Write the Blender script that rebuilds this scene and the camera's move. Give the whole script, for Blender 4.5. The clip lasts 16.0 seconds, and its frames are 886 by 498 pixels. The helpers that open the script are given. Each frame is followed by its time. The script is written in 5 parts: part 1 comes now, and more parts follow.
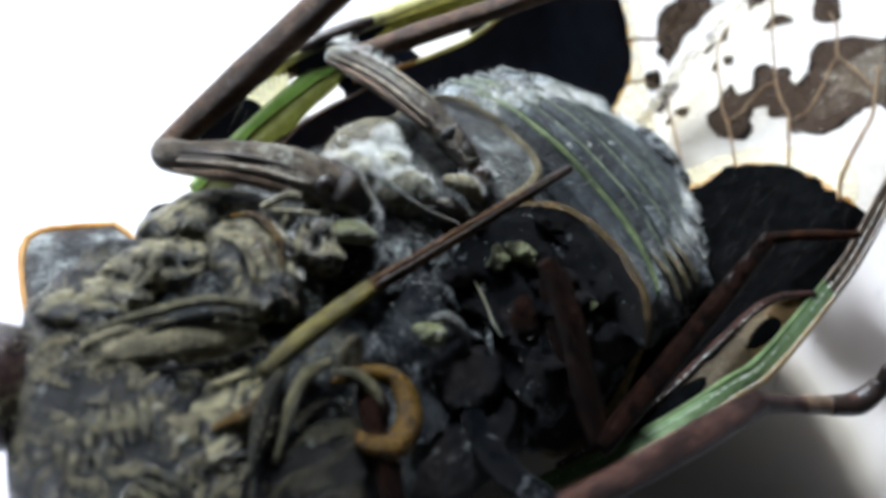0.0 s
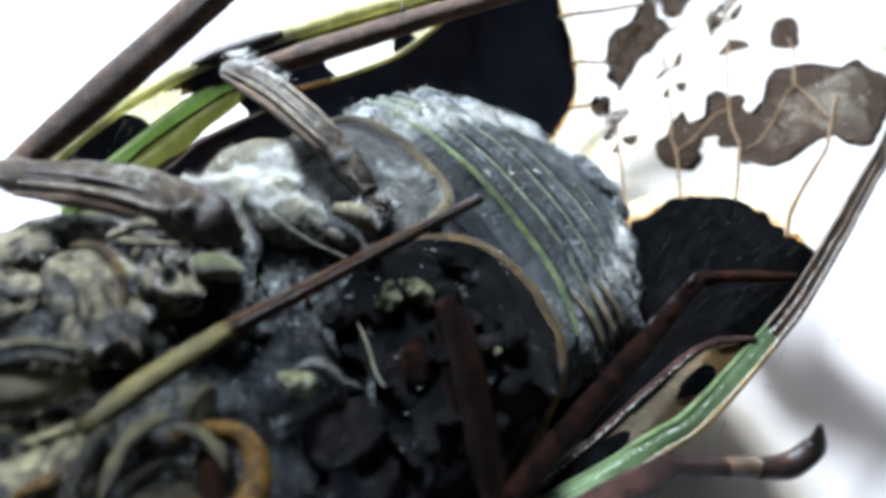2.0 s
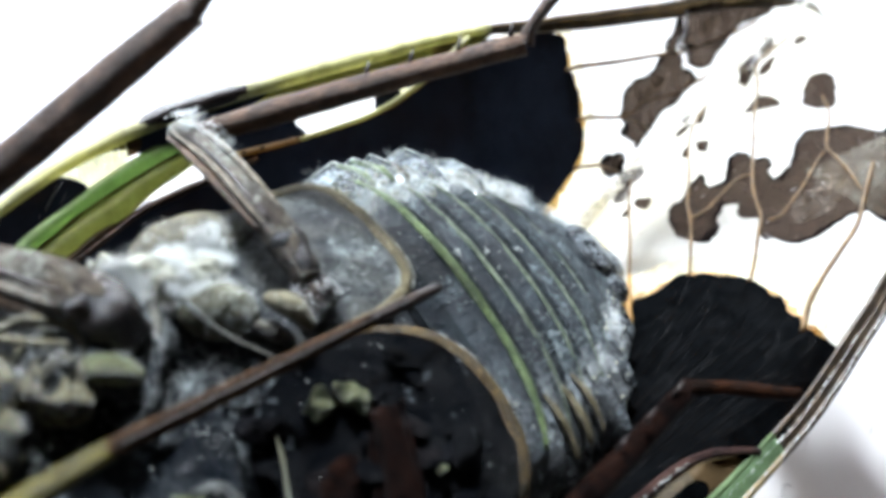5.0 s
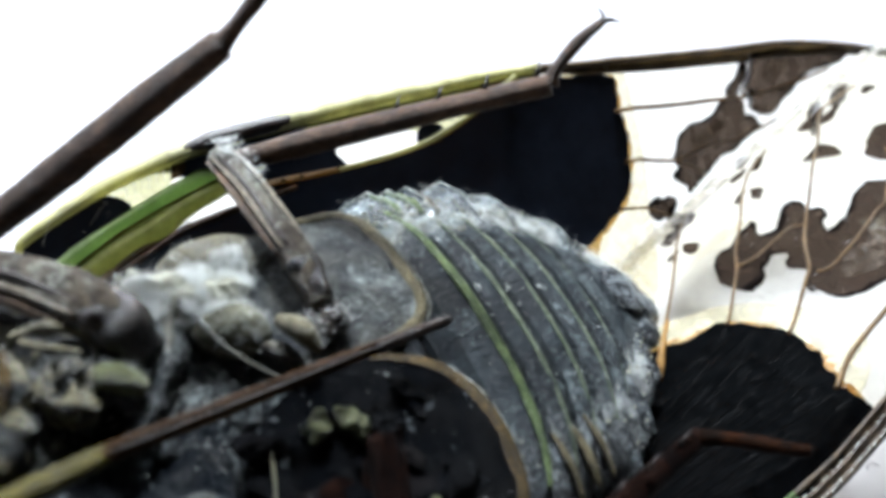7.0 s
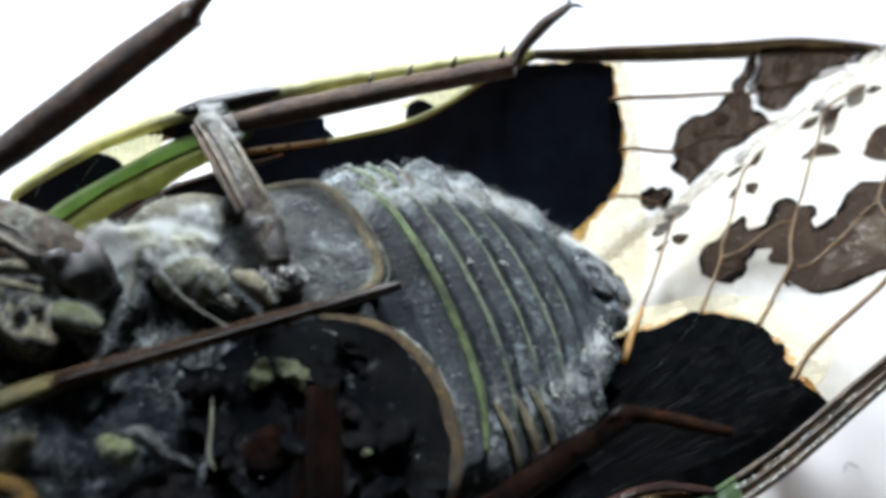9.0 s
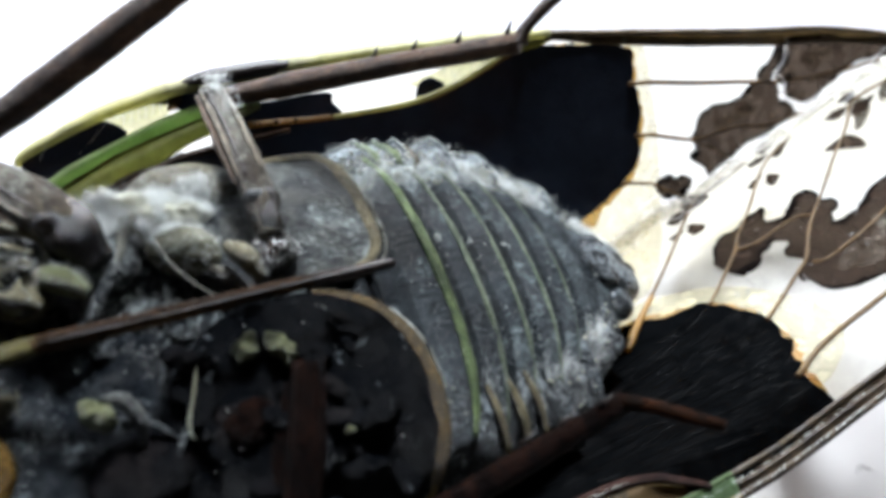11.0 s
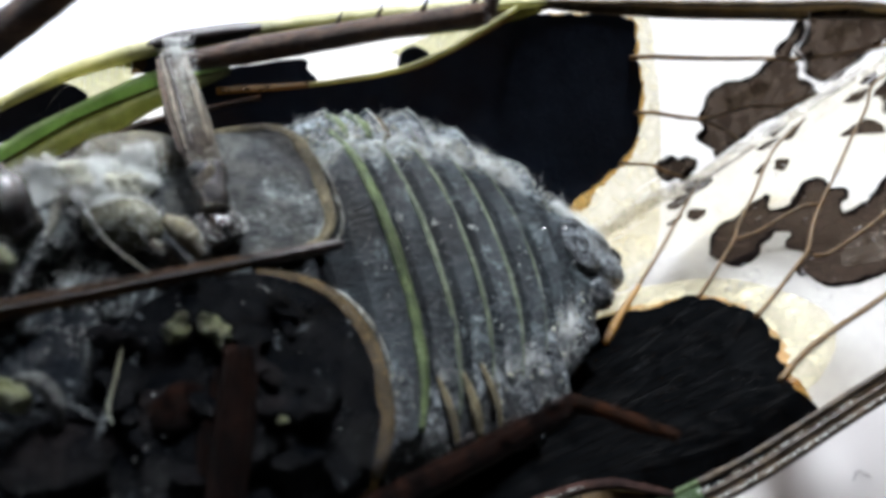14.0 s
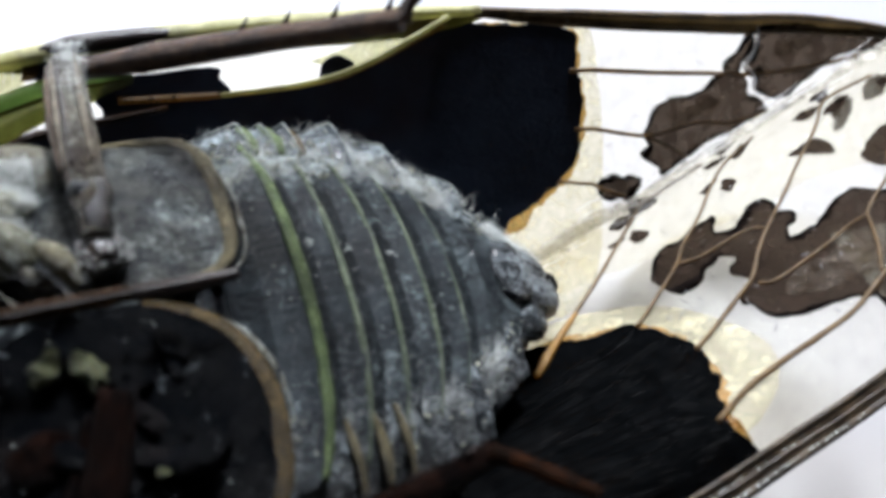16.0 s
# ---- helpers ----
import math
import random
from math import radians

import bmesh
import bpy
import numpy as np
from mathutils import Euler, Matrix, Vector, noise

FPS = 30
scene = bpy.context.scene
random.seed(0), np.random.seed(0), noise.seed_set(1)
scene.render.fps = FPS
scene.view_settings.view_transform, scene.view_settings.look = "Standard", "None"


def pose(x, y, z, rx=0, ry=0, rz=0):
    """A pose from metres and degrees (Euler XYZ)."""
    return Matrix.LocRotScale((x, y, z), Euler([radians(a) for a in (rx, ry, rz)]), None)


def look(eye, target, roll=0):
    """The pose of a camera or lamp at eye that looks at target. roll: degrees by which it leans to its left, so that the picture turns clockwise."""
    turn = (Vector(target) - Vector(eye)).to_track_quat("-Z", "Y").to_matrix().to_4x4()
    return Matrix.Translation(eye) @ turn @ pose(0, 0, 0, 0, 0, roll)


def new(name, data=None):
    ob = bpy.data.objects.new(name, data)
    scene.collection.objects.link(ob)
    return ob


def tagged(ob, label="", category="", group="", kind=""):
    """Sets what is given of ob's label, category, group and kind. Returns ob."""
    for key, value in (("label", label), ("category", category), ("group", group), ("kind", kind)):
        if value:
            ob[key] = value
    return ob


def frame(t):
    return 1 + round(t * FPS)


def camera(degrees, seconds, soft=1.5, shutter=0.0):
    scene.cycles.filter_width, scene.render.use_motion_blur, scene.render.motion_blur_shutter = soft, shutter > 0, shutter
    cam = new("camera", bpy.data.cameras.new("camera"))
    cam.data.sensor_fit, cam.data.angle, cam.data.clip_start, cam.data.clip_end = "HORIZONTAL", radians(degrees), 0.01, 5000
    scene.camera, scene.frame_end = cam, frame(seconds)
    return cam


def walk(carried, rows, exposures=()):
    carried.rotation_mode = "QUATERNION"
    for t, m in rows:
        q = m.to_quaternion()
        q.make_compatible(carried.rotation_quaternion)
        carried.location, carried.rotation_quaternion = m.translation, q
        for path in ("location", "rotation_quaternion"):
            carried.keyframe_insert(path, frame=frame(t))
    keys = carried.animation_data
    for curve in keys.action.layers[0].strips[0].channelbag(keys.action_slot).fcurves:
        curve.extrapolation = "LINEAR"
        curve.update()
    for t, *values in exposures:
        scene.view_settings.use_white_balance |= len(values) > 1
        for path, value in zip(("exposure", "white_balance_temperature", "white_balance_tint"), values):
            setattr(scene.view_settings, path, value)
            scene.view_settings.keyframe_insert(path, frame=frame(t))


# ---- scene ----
# One unit of the plan below is a millimetre; MM brings it to metres.
MM = 0.001
cam = camera(53.4, 16.0, soft=4.1)
PATH = [
    (0, (-26.660, -4.820, 20.290), (-13.604, 0.085, 5.956), 33.00),
    (0.5, (-25.444, -5.257, 19.840), (-12.363, -0.314, 5.542), 33.13),
    (1, (-24.595, -5.342, 19.715), (-11.486, -0.267, 5.489), 32.98),
    (1.5, (-24.292, -5.356, 19.788), (-11.117, -0.195, 5.654), 33.06),
    (2, (-23.634, -5.563, 19.806), (-10.285, -0.347, 5.856), 33.48),
    (2.5, (-23.018, -5.994, 20.034), (-9.832, -0.850, 5.904), 34.21),
    (3, (-22.128, -5.506, 19.892), (-8.944, 0.317, 6.025), 32.64),
    (3.5, (-21.843, -5.543, 19.812), (-8.772, 0.143, 5.782), 32.99),
    (4, (-21.162, -5.165, 19.753), (-8.116, 1.053, 5.927), 31.85),
    (4.2, (-20.968, -4.989, 19.670), (-7.943, 1.061, 5.752), 32.39),
    (6.3, (-19.155, -5.566, 20.424), (-7.335, 1.652, 5.996), 30.50),
    (6.5, (-19.319, -5.664, 20.271), (-7.535, 1.795, 5.936), 30.05),
    (7, (-19.029, -6.181, 20.711), (-7.773, 1.891, 6.283), 28.40),
    (7.5, (-18.886, -6.492, 20.947), (-7.830, 1.611, 6.383), 29.13),
    (8, (-18.714, -6.988, 21.355), (-8.091, 1.193, 6.515), 28.83),
    (8.5, (-18.393, -7.303, 21.469), (-8.064, 0.965, 6.471), 28.60),
    (9, (-17.622, -8.012, 21.829), (-7.570, 0.561, 6.813), 28.15),
    (9.2, (-17.666, -7.948, 21.490), (-7.352, 0.604, 6.640), 28.69),
    (11.3, (-16.172, -8.680, 21.861), (-7.409, 0.207, 6.233), 26.97),
    (11.5, (-15.815, -9.205, 22.162), (-7.601, 0.135, 6.501), 24.46),
    (12, (-15.712, -9.202, 22.195), (-7.640, 0.256, 6.530), 24.09),
    (12.5, (-15.457, -9.149, 22.271), (-7.232, -0.701, 6.116), 27.89),
    (13, (-15.252, -8.973, 22.119), (-7.206, -0.459, 5.909), 27.22),
    (13.5, (-14.438, -8.278, 21.631), (-6.189, 0.172, 5.490), 28.22),
    (14, (-14.406, -8.297, 21.613), (-6.175, 0.125, 5.448), 28.28),
    (14.5, (-13.755, -7.944, 21.145), (-5.070, 0.372, 5.163), 29.76),
    (15, (-13.298, -7.759, 21.088), (-4.512, 0.740, 5.259), 29.84),
    (15.5, (-12.813, -7.630, 20.976), (-3.844, 0.766, 5.194), 30.62),
    (16, (-12.681, -7.613, 20.848), (-3.750, 0.681, 4.991), 30.90),]
cam.data.dof.use_dof, cam.data.dof.focus_distance, cam.data.dof.aperture_fstop = True, 22.8 * MM, 98
walk(cam, [(t, look(Vector(eye) * MM, Vector(target) * MM, roll)) for t, eye, target, roll in PATH],
     [(0, 1.50, 5600, 9), (1, 1.82, 5500, 9), (2, 1.90, 5400, 9), (4.2, 2.05, 5450, 9), (6.3, 1.65, 5600, 8), (9.2, 1.45, 5600, 8), (11.5, 1.40, 5700, 10), (12.5, 1.15, 5750, 11), (14, 1.22, 5700, 11), (16, 1.08, 5700, 11)])

# ---- light ----
SUN_TURN, SUN_UP = 76.0, 38.0      # degrees: where the light stands round the table (from +x towards +y), and its height
world = bpy.data.worlds.new("daylight")
scene.world = world
world.use_nodes = True
wn = world.node_tree.nodes
sky = wn.new("ShaderNodeTexSky")
sky.sky_type, sky.sun_disc = "NISHITA", False
sky.sun_elevation, sky.sun_rotation = radians(SUN_UP), radians(90 - SUN_TURN)
pale = wn.new("ShaderNodeHueSaturation")
pale.inputs["Saturation"].default_value = 0.85
world.node_tree.links.new(sky.outputs[0], pale.inputs["Color"])
world.node_tree.links.new(pale.outputs[0], wn["Background"].inputs[0])
sky.air_density, sky.dust_density, sky.ozone_density = 1.0, 3.0, 1.0
wn["Background"].inputs[1].default_value = 0.22
sun = new("sun", bpy.data.lights.new("sun", "SUN"))
sun.data.energy, sun.data.angle, sun.data.color = 4.7, radians(12), (1.0, 0.99, 0.95)
sun_from = Vector((math.cos(radians(SUN_TURN)) * math.cos(radians(SUN_UP)), math.sin(radians(SUN_TURN)) * math.cos(radians(SUN_UP)), math.sin(radians(SUN_UP))))
sun.matrix_world = look(sun_from * 0.5, (0, 0, 0))


# ---- materials ----
def base(name):
    m = bpy.data.materials.new(name)
    m.use_nodes = True
    nt = m.node_tree
    return m, nt, nt.nodes, nt.nodes["Principled BSDF"]


def link(nt, a, b):
    nt.links.new(a, b)


def noise_tex(nt, coords, size_mm, detail=4.0, rough=0.55, stretch=None):
    n = nt.nodes.new("ShaderNodeTexNoise")
    n.inputs["Scale"].default_value = 1000.0 / size_mm
    n.inputs["Detail"].default_value = detail
    n.inputs["Roughness"].default_value = rough
    if stretch:
        mp = nt.nodes.new("ShaderNodeMapping")
        mp.inputs["Scale"].default_value = stretch
        link(nt, coords, mp.inputs[0])
        coords = mp.outputs[0]
    link(nt, coords, n.inputs["Vector"])
    return n.outputs["Fac"]


def ramp(nt, fac, lo, hi, c0=(0, 0, 0, 1), c1=(1, 1, 1, 1)):
    r = nt.nodes.new("ShaderNodeValToRGB")
    r.color_ramp.elements[0].position, r.color_ramp.elements[1].position = lo, hi
    r.color_ramp.elements[0].color, r.color_ramp.elements[1].color = c0, c1
    link(nt, fac, r.inputs[0])
    return r.outputs[0]


def mix(nt, fac, a, b):
    n = nt.nodes.new("ShaderNodeMix")
    n.data_type = "RGBA"
    if isinstance(fac, float):
        n.inputs[0].default_value = fac
    else:
        link(nt, fac, n.inputs[0])
    for socket, value in ((n.inputs[6], a), (n.inputs[7], b)):
        if isinstance(value, tuple):
            socket.default_value = (*value[:3], 1)
        else:
            link(nt, value, socket)
    return n.outputs[2]


def bump(nt, shader, height, depth_mm, strength=1.0):
    b = nt.nodes.new("ShaderNodeBump")
    b.inputs["Strength"].default_value = strength
    b.inputs["Distance"].default_value = depth_mm * MM
    link(nt, height, b.inputs["Height"])
    link(nt, b.outputs[0], shader.inputs["Normal"])


WAX = (0.58, 0.64, 0.62)


def cuticle(name, dark, light, wax=0.0, rough=0.45, blotch=1.1, relief=0.16, stretch=None, wax_tint=WAX, shine=0.18, coat=0.0):
    """Insect shell: two tones in blotches, fine grain, and white wax powder in drifts (wax: 0 to 1)."""
    m, nt, nodes, sh = base(name)
    co = nodes.new("ShaderNodeTexCoord").outputs["Object"]
    big = noise_tex(nt, co, blotch, 5.0, 0.6, stretch)
    fine = noise_tex(nt, co, blotch * 0.16, 6.0, 0.65, stretch)
    col = mix(nt, ramp(nt, big, 0.42, 0.58), dark, light)
    col = mix(nt, ramp(nt, fine, 0.30, 0.75), tuple(c * 0.55 for c in dark), col)
    if wax:
        drift = noise_tex(nt, co, blotch * 1.5, 6.0, 0.7)
        speck = noise_tex(nt, co, 0.17, 6.0, 0.78)
        mid = 0.74 - 0.36 * wax
        cloud = ramp(nt, drift, mid - 0.10, mid + 0.14)
        grain = ramp(nt, speck, 0.53 - 0.22 * wax, 0.68 - 0.22 * wax)
        both = nodes.new("ShaderNodeMath")
        both.operation = "MULTIPLY"
        link(nt, cloud, both.inputs[0])
        link(nt, grain, both.inputs[1])
        mask = both.outputs[0]
        col = mix(nt, mask, col, wax_tint)
        link(nt, ramp(nt, mask, 0.0, 1.0, (rough, rough, rough, 1), (0.8, 0.8, 0.8, 1)), sh.inputs["Roughness"])
    else:
        sh.inputs["Roughness"].default_value = rough
    sh.inputs["Specular IOR Level"].default_value = shine
    sh.inputs["Coat Weight"].default_value = coat
    sh.inputs["Coat Roughness"].default_value = 0.12
    link(nt, col, sh.inputs["Base Color"])
    pit = noise_tex(nt, co, 0.07, 3.0, 0.6)
    rise = nodes.new("ShaderNodeMath")
    rise.operation = "MULTIPLY_ADD"
    rise.inputs[1].default_value = 0.25
    link(nt, pit, rise.inputs[0])
    link(nt, fine, rise.inputs[2])
    bump(nt, sh, rise.outputs[0], relief)
    return m


def marble(name, dark, light, size=0.8, twist=1.6, stretch=None, rough=0.3, shine=0.3, relief=0.2, edge=0.06, cut=0.51):
    """Shell marbled in pale and dark swirls, with a dusting of wax in the hollows of the grain."""
    m, nt, nodes, sh = base(name)
    co = nodes.new("ShaderNodeTexCoord").outputs["Object"]
    mp = nodes.new("ShaderNodeMapping")
    mp.inputs["Scale"].default_value = stretch or (1, 1, 1)
    link(nt, co, mp.inputs[0])
    swirl = nodes.new("ShaderNodeTexNoise")
    swirl.inputs["Scale"].default_value, swirl.inputs["Detail"].default_value = 1000.0 / size, 4.0
    swirl.inputs["Roughness"].default_value, swirl.inputs["Distortion"].default_value = 0.55, twist
    link(nt, mp.outputs[0], swirl.inputs["Vector"])
    tone = noise_tex(nt, co, 2.2, 3.0)
    fine = noise_tex(nt, co, 0.11, 5.0, 0.7, stretch)
    pale = mix(nt, ramp(nt, tone, 0.35, 0.65), light, tuple(c * k for c, k in zip(light, (0.62, 0.60, 0.48))))
    col = mix(nt, ramp(nt, swirl.outputs["Fac"], cut - edge, cut + edge), dark, pale)
    col = mix(nt, ramp(nt, fine, 0.28, 0.62), tuple(c * 0.4 for c in dark), col)
    dust = noise_tex(nt, co, 0.5, 6.0, 0.75)
    col = mix(nt, ramp(nt, dust, 0.60, 0.78, (0, 0, 0, 1), (0.55, 0.55, 0.55, 1)), col, (0.46, 0.50, 0.46))
    link(nt, col, sh.inputs["Base Color"])
    sh.inputs["Roughness"].default_value = rough
    sh.inputs["Specular IOR Level"].default_value = shine
    rise = nodes.new("ShaderNodeMath")
    rise.operation = "MULTIPLY_ADD"
    rise.inputs[1].default_value = 0.5
    link(nt, fine, rise.inputs[0])
    link(nt, swirl.outputs["Fac"], rise.inputs[2])
    bump(nt, sh, rise.outputs[0], relief)
    return m


def sheer(name, tint, body, cover, rough=0.25, size=1.5, vary=0.25, glow=0.5, shine=0.5, gain=1.6):
    """A thin wing skin: it lets light through in part (cover: how much of it is pigment)."""
    m, nt, nodes, sh = base(name)
    co = nodes.new("ShaderNodeTexCoord").outputs["Object"]
    big = noise_tex(nt, co, size, 5.0, 0.6)
    fine = noise_tex(nt, co, size * 0.12, 5.0, 0.65)
    col = mix(nt, ramp(nt, big, 0.35, 0.65), body, tuple(min(1.0, c * gain) for c in body))
    link(nt, col, sh.inputs["Base Color"])
    sh.inputs["Roughness"].default_value = rough
    sh.inputs["Specular IOR Level"].default_value = shine
    bump(nt, sh, fine, 0.03)
    tr = nodes.new("ShaderNodeBsdfTranslucent")
    link(nt, col, tr.inputs["Color"])
    half = nodes.new("ShaderNodeMixShader")
    half.inputs[0].default_value = glow
    link(nt, sh.outputs[0], half.inputs[1])
    link(nt, tr.outputs[0], half.inputs[2])
    clear = nodes.new("ShaderNodeBsdfTransparent")
    clear.inputs[0].default_value = (*tint, 1)
    out = nodes.new("ShaderNodeMixShader")
    lo, hi = max(0.0, cover - vary), min(1.0, cover + vary)
    link(nt, ramp(nt, big, 0.3, 0.7, (lo, lo, lo, 1), (hi, hi, hi, 1)), out.inputs[0])
    link(nt, clear.outputs[0], out.inputs[1])
    link(nt, half.outputs[0], out.inputs[2])
    link(nt, out.outputs[0], nodes["Material Output"].inputs[0])
    return m


def paper():
    m, nt, nodes, sh = base("white_card")
    co = nodes.new("ShaderNodeTexCoord").outputs["Object"]
    big = noise_tex(nt, co, 60.0, 3.0)
    fine = noise_tex(nt, co, 0.5, 5.0)
    link(nt, mix(nt, ramp(nt, big, 0.3, 0.7), (0.37, 0.365, 0.385), (0.40, 0.395, 0.415)), sh.inputs["Base Color"])
    sh.inputs["Roughness"].default_value = 0.6
    bump(nt, sh, fine, 0.01)
    return m


def plaster(name, a, b):
    m, nt, nodes, sh = base(name)
    co = nodes.new("ShaderNodeTexCoord").outputs["Object"]
    link(nt, mix(nt, ramp(nt, noise_tex(nt, co, 250.0, 4.0), 0.3, 0.7), a, b), sh.inputs["Base Color"])
    sh.inputs["Roughness"].default_value = 0.85
    bump(nt, sh, noise_tex(nt, co, 4.0, 4.0), 0.4)
    return m


M_WALL = plaster("unseen_grey_wall", (0.065, 0.065, 0.07), (0.085, 0.085, 0.09))
M_FLOOR = plaster("brown_floor", (0.08, 0.06, 0.045), (0.12, 0.09, 0.065))
M_CARD = paper()
M_DARK = cuticle("black_cuticle", (0.002, 0.0024, 0.0034), (0.010, 0.0080, 0.0075), 0.06, 0.26, 0.9, 0.2, shine=0.05)
M_STERNITE = cuticle("sternite_cuticle", (0.005, 0.008, 0.011), (0.029, 0.040, 0.045), 0.34, 0.32, 0.8, 0.14, (0.4, 1.4, 1), (0.29, 0.35, 0.35), 0.17)
M_FORE = cuticle("sternite_fore_cuticle", (0.003, 0.005, 0.007), (0.012, 0.017, 0.020), 0.20, 0.30, 0.8, 0.14, (0.4, 1.4, 1), (0.30, 0.36, 0.36), 0.08)
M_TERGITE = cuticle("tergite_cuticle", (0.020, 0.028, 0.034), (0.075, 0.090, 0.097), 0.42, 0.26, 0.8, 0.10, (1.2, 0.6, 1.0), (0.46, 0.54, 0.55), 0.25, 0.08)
M_TAIL = cuticle("tail_and_shaded_side_cuticle", (0.008, 0.011, 0.014), (0.045, 0.052, 0.057), 0.50, 0.25, 0.4, 0.14, None, (0.40, 0.45, 0.47), 0.3, 0.1)
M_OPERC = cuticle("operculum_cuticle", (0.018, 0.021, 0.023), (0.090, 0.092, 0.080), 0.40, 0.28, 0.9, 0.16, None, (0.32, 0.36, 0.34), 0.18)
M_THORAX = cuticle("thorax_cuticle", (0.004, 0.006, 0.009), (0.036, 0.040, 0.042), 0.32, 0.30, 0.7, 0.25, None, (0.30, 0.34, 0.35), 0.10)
M_SHADEOP = cuticle("shaded_operculum", (0.0014, 0.0019, 0.0028), (0.0062, 0.0064, 0.0070), 0.20, 0.26, 0.6, 0.25, None, (0.34, 0.38, 0.40), 0.05)
M_RIM = cuticle("golden_olive_rim", (0.036, 0.023, 0.005), (0.105, 0.068, 0.018), 0.08, 0.26, 0.5, 0.10, shine=0.22)
M_GREEN = cuticle("green_margin", (0.046, 0.070, 0.020), (0.145, 0.195, 0.075), 0.30, 0.38, 0.5, 0.10, None, (0.36, 0.41, 0.30))
M_GREENPALE = cuticle("pale_green_margin", (0.060, 0.078, 0.046), (0.165, 0.195, 0.125), 0.30, 0.34, 0.5, 0.10, None, (0.36, 0.40, 0.33))
M_PALE = cuticle("pale_green_joint", (0.085, 0.092, 0.040), (0.215, 0.230, 0.120), 0.15, 0.28, 0.4, 0.14, None, (0.38, 0.41, 0.34), 0.25)
M_TAN = marble("marbled_tan_cuticle", (0.007, 0.008, 0.007), (0.25, 0.232, 0.150), 0.8, 2.2, (0.7, 1.25, 1.0), 0.28, 0.25, 0.25)
M_GREYTAN = cuticle("grey_tan_cuticle", (0.060, 0.054, 0.030), (0.19, 0.172, 0.105), 0.16, 0.28, 0.8, 0.10, shine=0.15)
M_FACE = marble("dark_marbled_face", (0.0030, 0.0036, 0.0046), (0.115, 0.104, 0.066), 0.7, 2.2, (0.8, 1.1, 1.0), 0.26, 0.22, 0.25, 0.05, 0.55)
M_DOME = marble("mottled_dome", (0.035, 0.033, 0.020), (0.135, 0.125, 0.078), 0.7, 1.0, None, 0.3, 0.2, 0.12, 0.14)
M_WHITE = sheer("wax_wool", (1, 1, 1), (0.25, 0.25, 0.20), 1.0, 0.7, 0.35, 0.0, 0.45, 0.1, 1.8)
M_ASH = cuticle("ash_grey_cuticle", (0.10, 0.098, 0.078), (0.28, 0.272, 0.22), 0.5, 0.45, 0.4, 0.16)
M_LEG = cuticle("brown_leg", (0.034, 0.018, 0.009), (0.112, 0.060, 0.030), 0.06, 0.36, 0.5, 0.10, (0.4, 1, 1), shine=0.12)
M_LEGGREY = cuticle("grey_brown_femur", (0.026, 0.018, 0.011), (0.120, 0.095, 0.060), 0.42, 0.32, 0.5, 0.18, (1.0, 0.4, 1.0), (0.42, 0.44, 0.37), 0.18)
M_LEGMID = cuticle("dark_brown_leg", (0.014, 0.007, 0.006), (0.060, 0.031, 0.023), 0.05, 0.36, 0.5, 0.12, (0.5, 1, 1), shine=0.06)
M_LEGRED = cuticle("shaded_red_brown_leg", (0.0022, 0.0010, 0.0008), (0.0150, 0.0062, 0.0038), 0.0, 0.35, 0.4, 0.16, (1, 0.4, 1), shine=0.02)
M_FOOT = cuticle("shaded_orange_brown_foot", (0.003, 0.0014, 0.0007), (0.020, 0.007, 0.0025), 0.0, 0.4, 0.7, 0.06, shine=0.01)
M_RIDGE = cuticle("pale_ridge", (0.16, 0.135, 0.095), (0.36, 0.31, 0.235), 0.3, 0.36, 0.5)
M_CLAW = cuticle("dark_claw", (0.010, 0.007, 0.006), (0.03, 0.02, 0.015), 0.0, 0.3, 0.5, 0.02)
M_YELLOW = cuticle("yellow_brown_joint", (0.012, 0.0060, 0.0008), (0.085, 0.048, 0.0040), 0.0, 0.25, 0.5, 0.06, shine=0.08)
M_BEAK = cuticle("dark_brown_beak", (0.022, 0.011, 0.004), (0.092, 0.052, 0.020), 0.0, 0.24, 0.4, 0.06, (0.25, 1, 1), shine=0.06)
M_BEAKG = cuticle("olive_beak", (0.026, 0.022, 0.003), (0.082, 0.070, 0.010), 0.0, 0.28, 0.5, 0.06, (0.25, 1, 1), shine=0.12)
M_EYE = cuticle("eye_facets", (0.008, 0.006, 0.007), (0.035, 0.022, 0.018), 0.0, 0.12, 0.9, 0.02, shine=0.2)
M_FLAPEDGE = sheer("collar_edge", (0.95, 0.65, 0.25), (0.32, 0.19, 0.05), 0.6, 0.4, 0.8, 0.15, 0.5)
M_SKIN = sheer("wing_membrane", (0.97, 0.945, 0.86), (0.75, 0.71, 0.52), 0.08, 0.10, 0.8, 0.10, 0.6)
M_SKINY = sheer("yellowish_membrane", (0.94, 0.91, 0.78), (0.58, 0.54, 0.36), 0.28, 0.2, 0.5, 0.26, 0.55)
M_SMOKE = sheer("smoky_blotch", (0.55, 0.43, 0.34), (0.0085, 0.0060, 0.0046), 0.91, 0.8, 0.5, 0.09, 0.45, 0.0, 3.4)
M_SMOKEDARK = sheer("dark_blotch_edge", (0.5, 0.38, 0.25), (0.006, 0.0045, 0.004), 0.90, 0.8, 0.4, 0.1, 0.3, 0.0)
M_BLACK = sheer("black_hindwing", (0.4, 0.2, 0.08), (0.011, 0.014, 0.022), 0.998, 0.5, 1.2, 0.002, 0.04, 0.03)
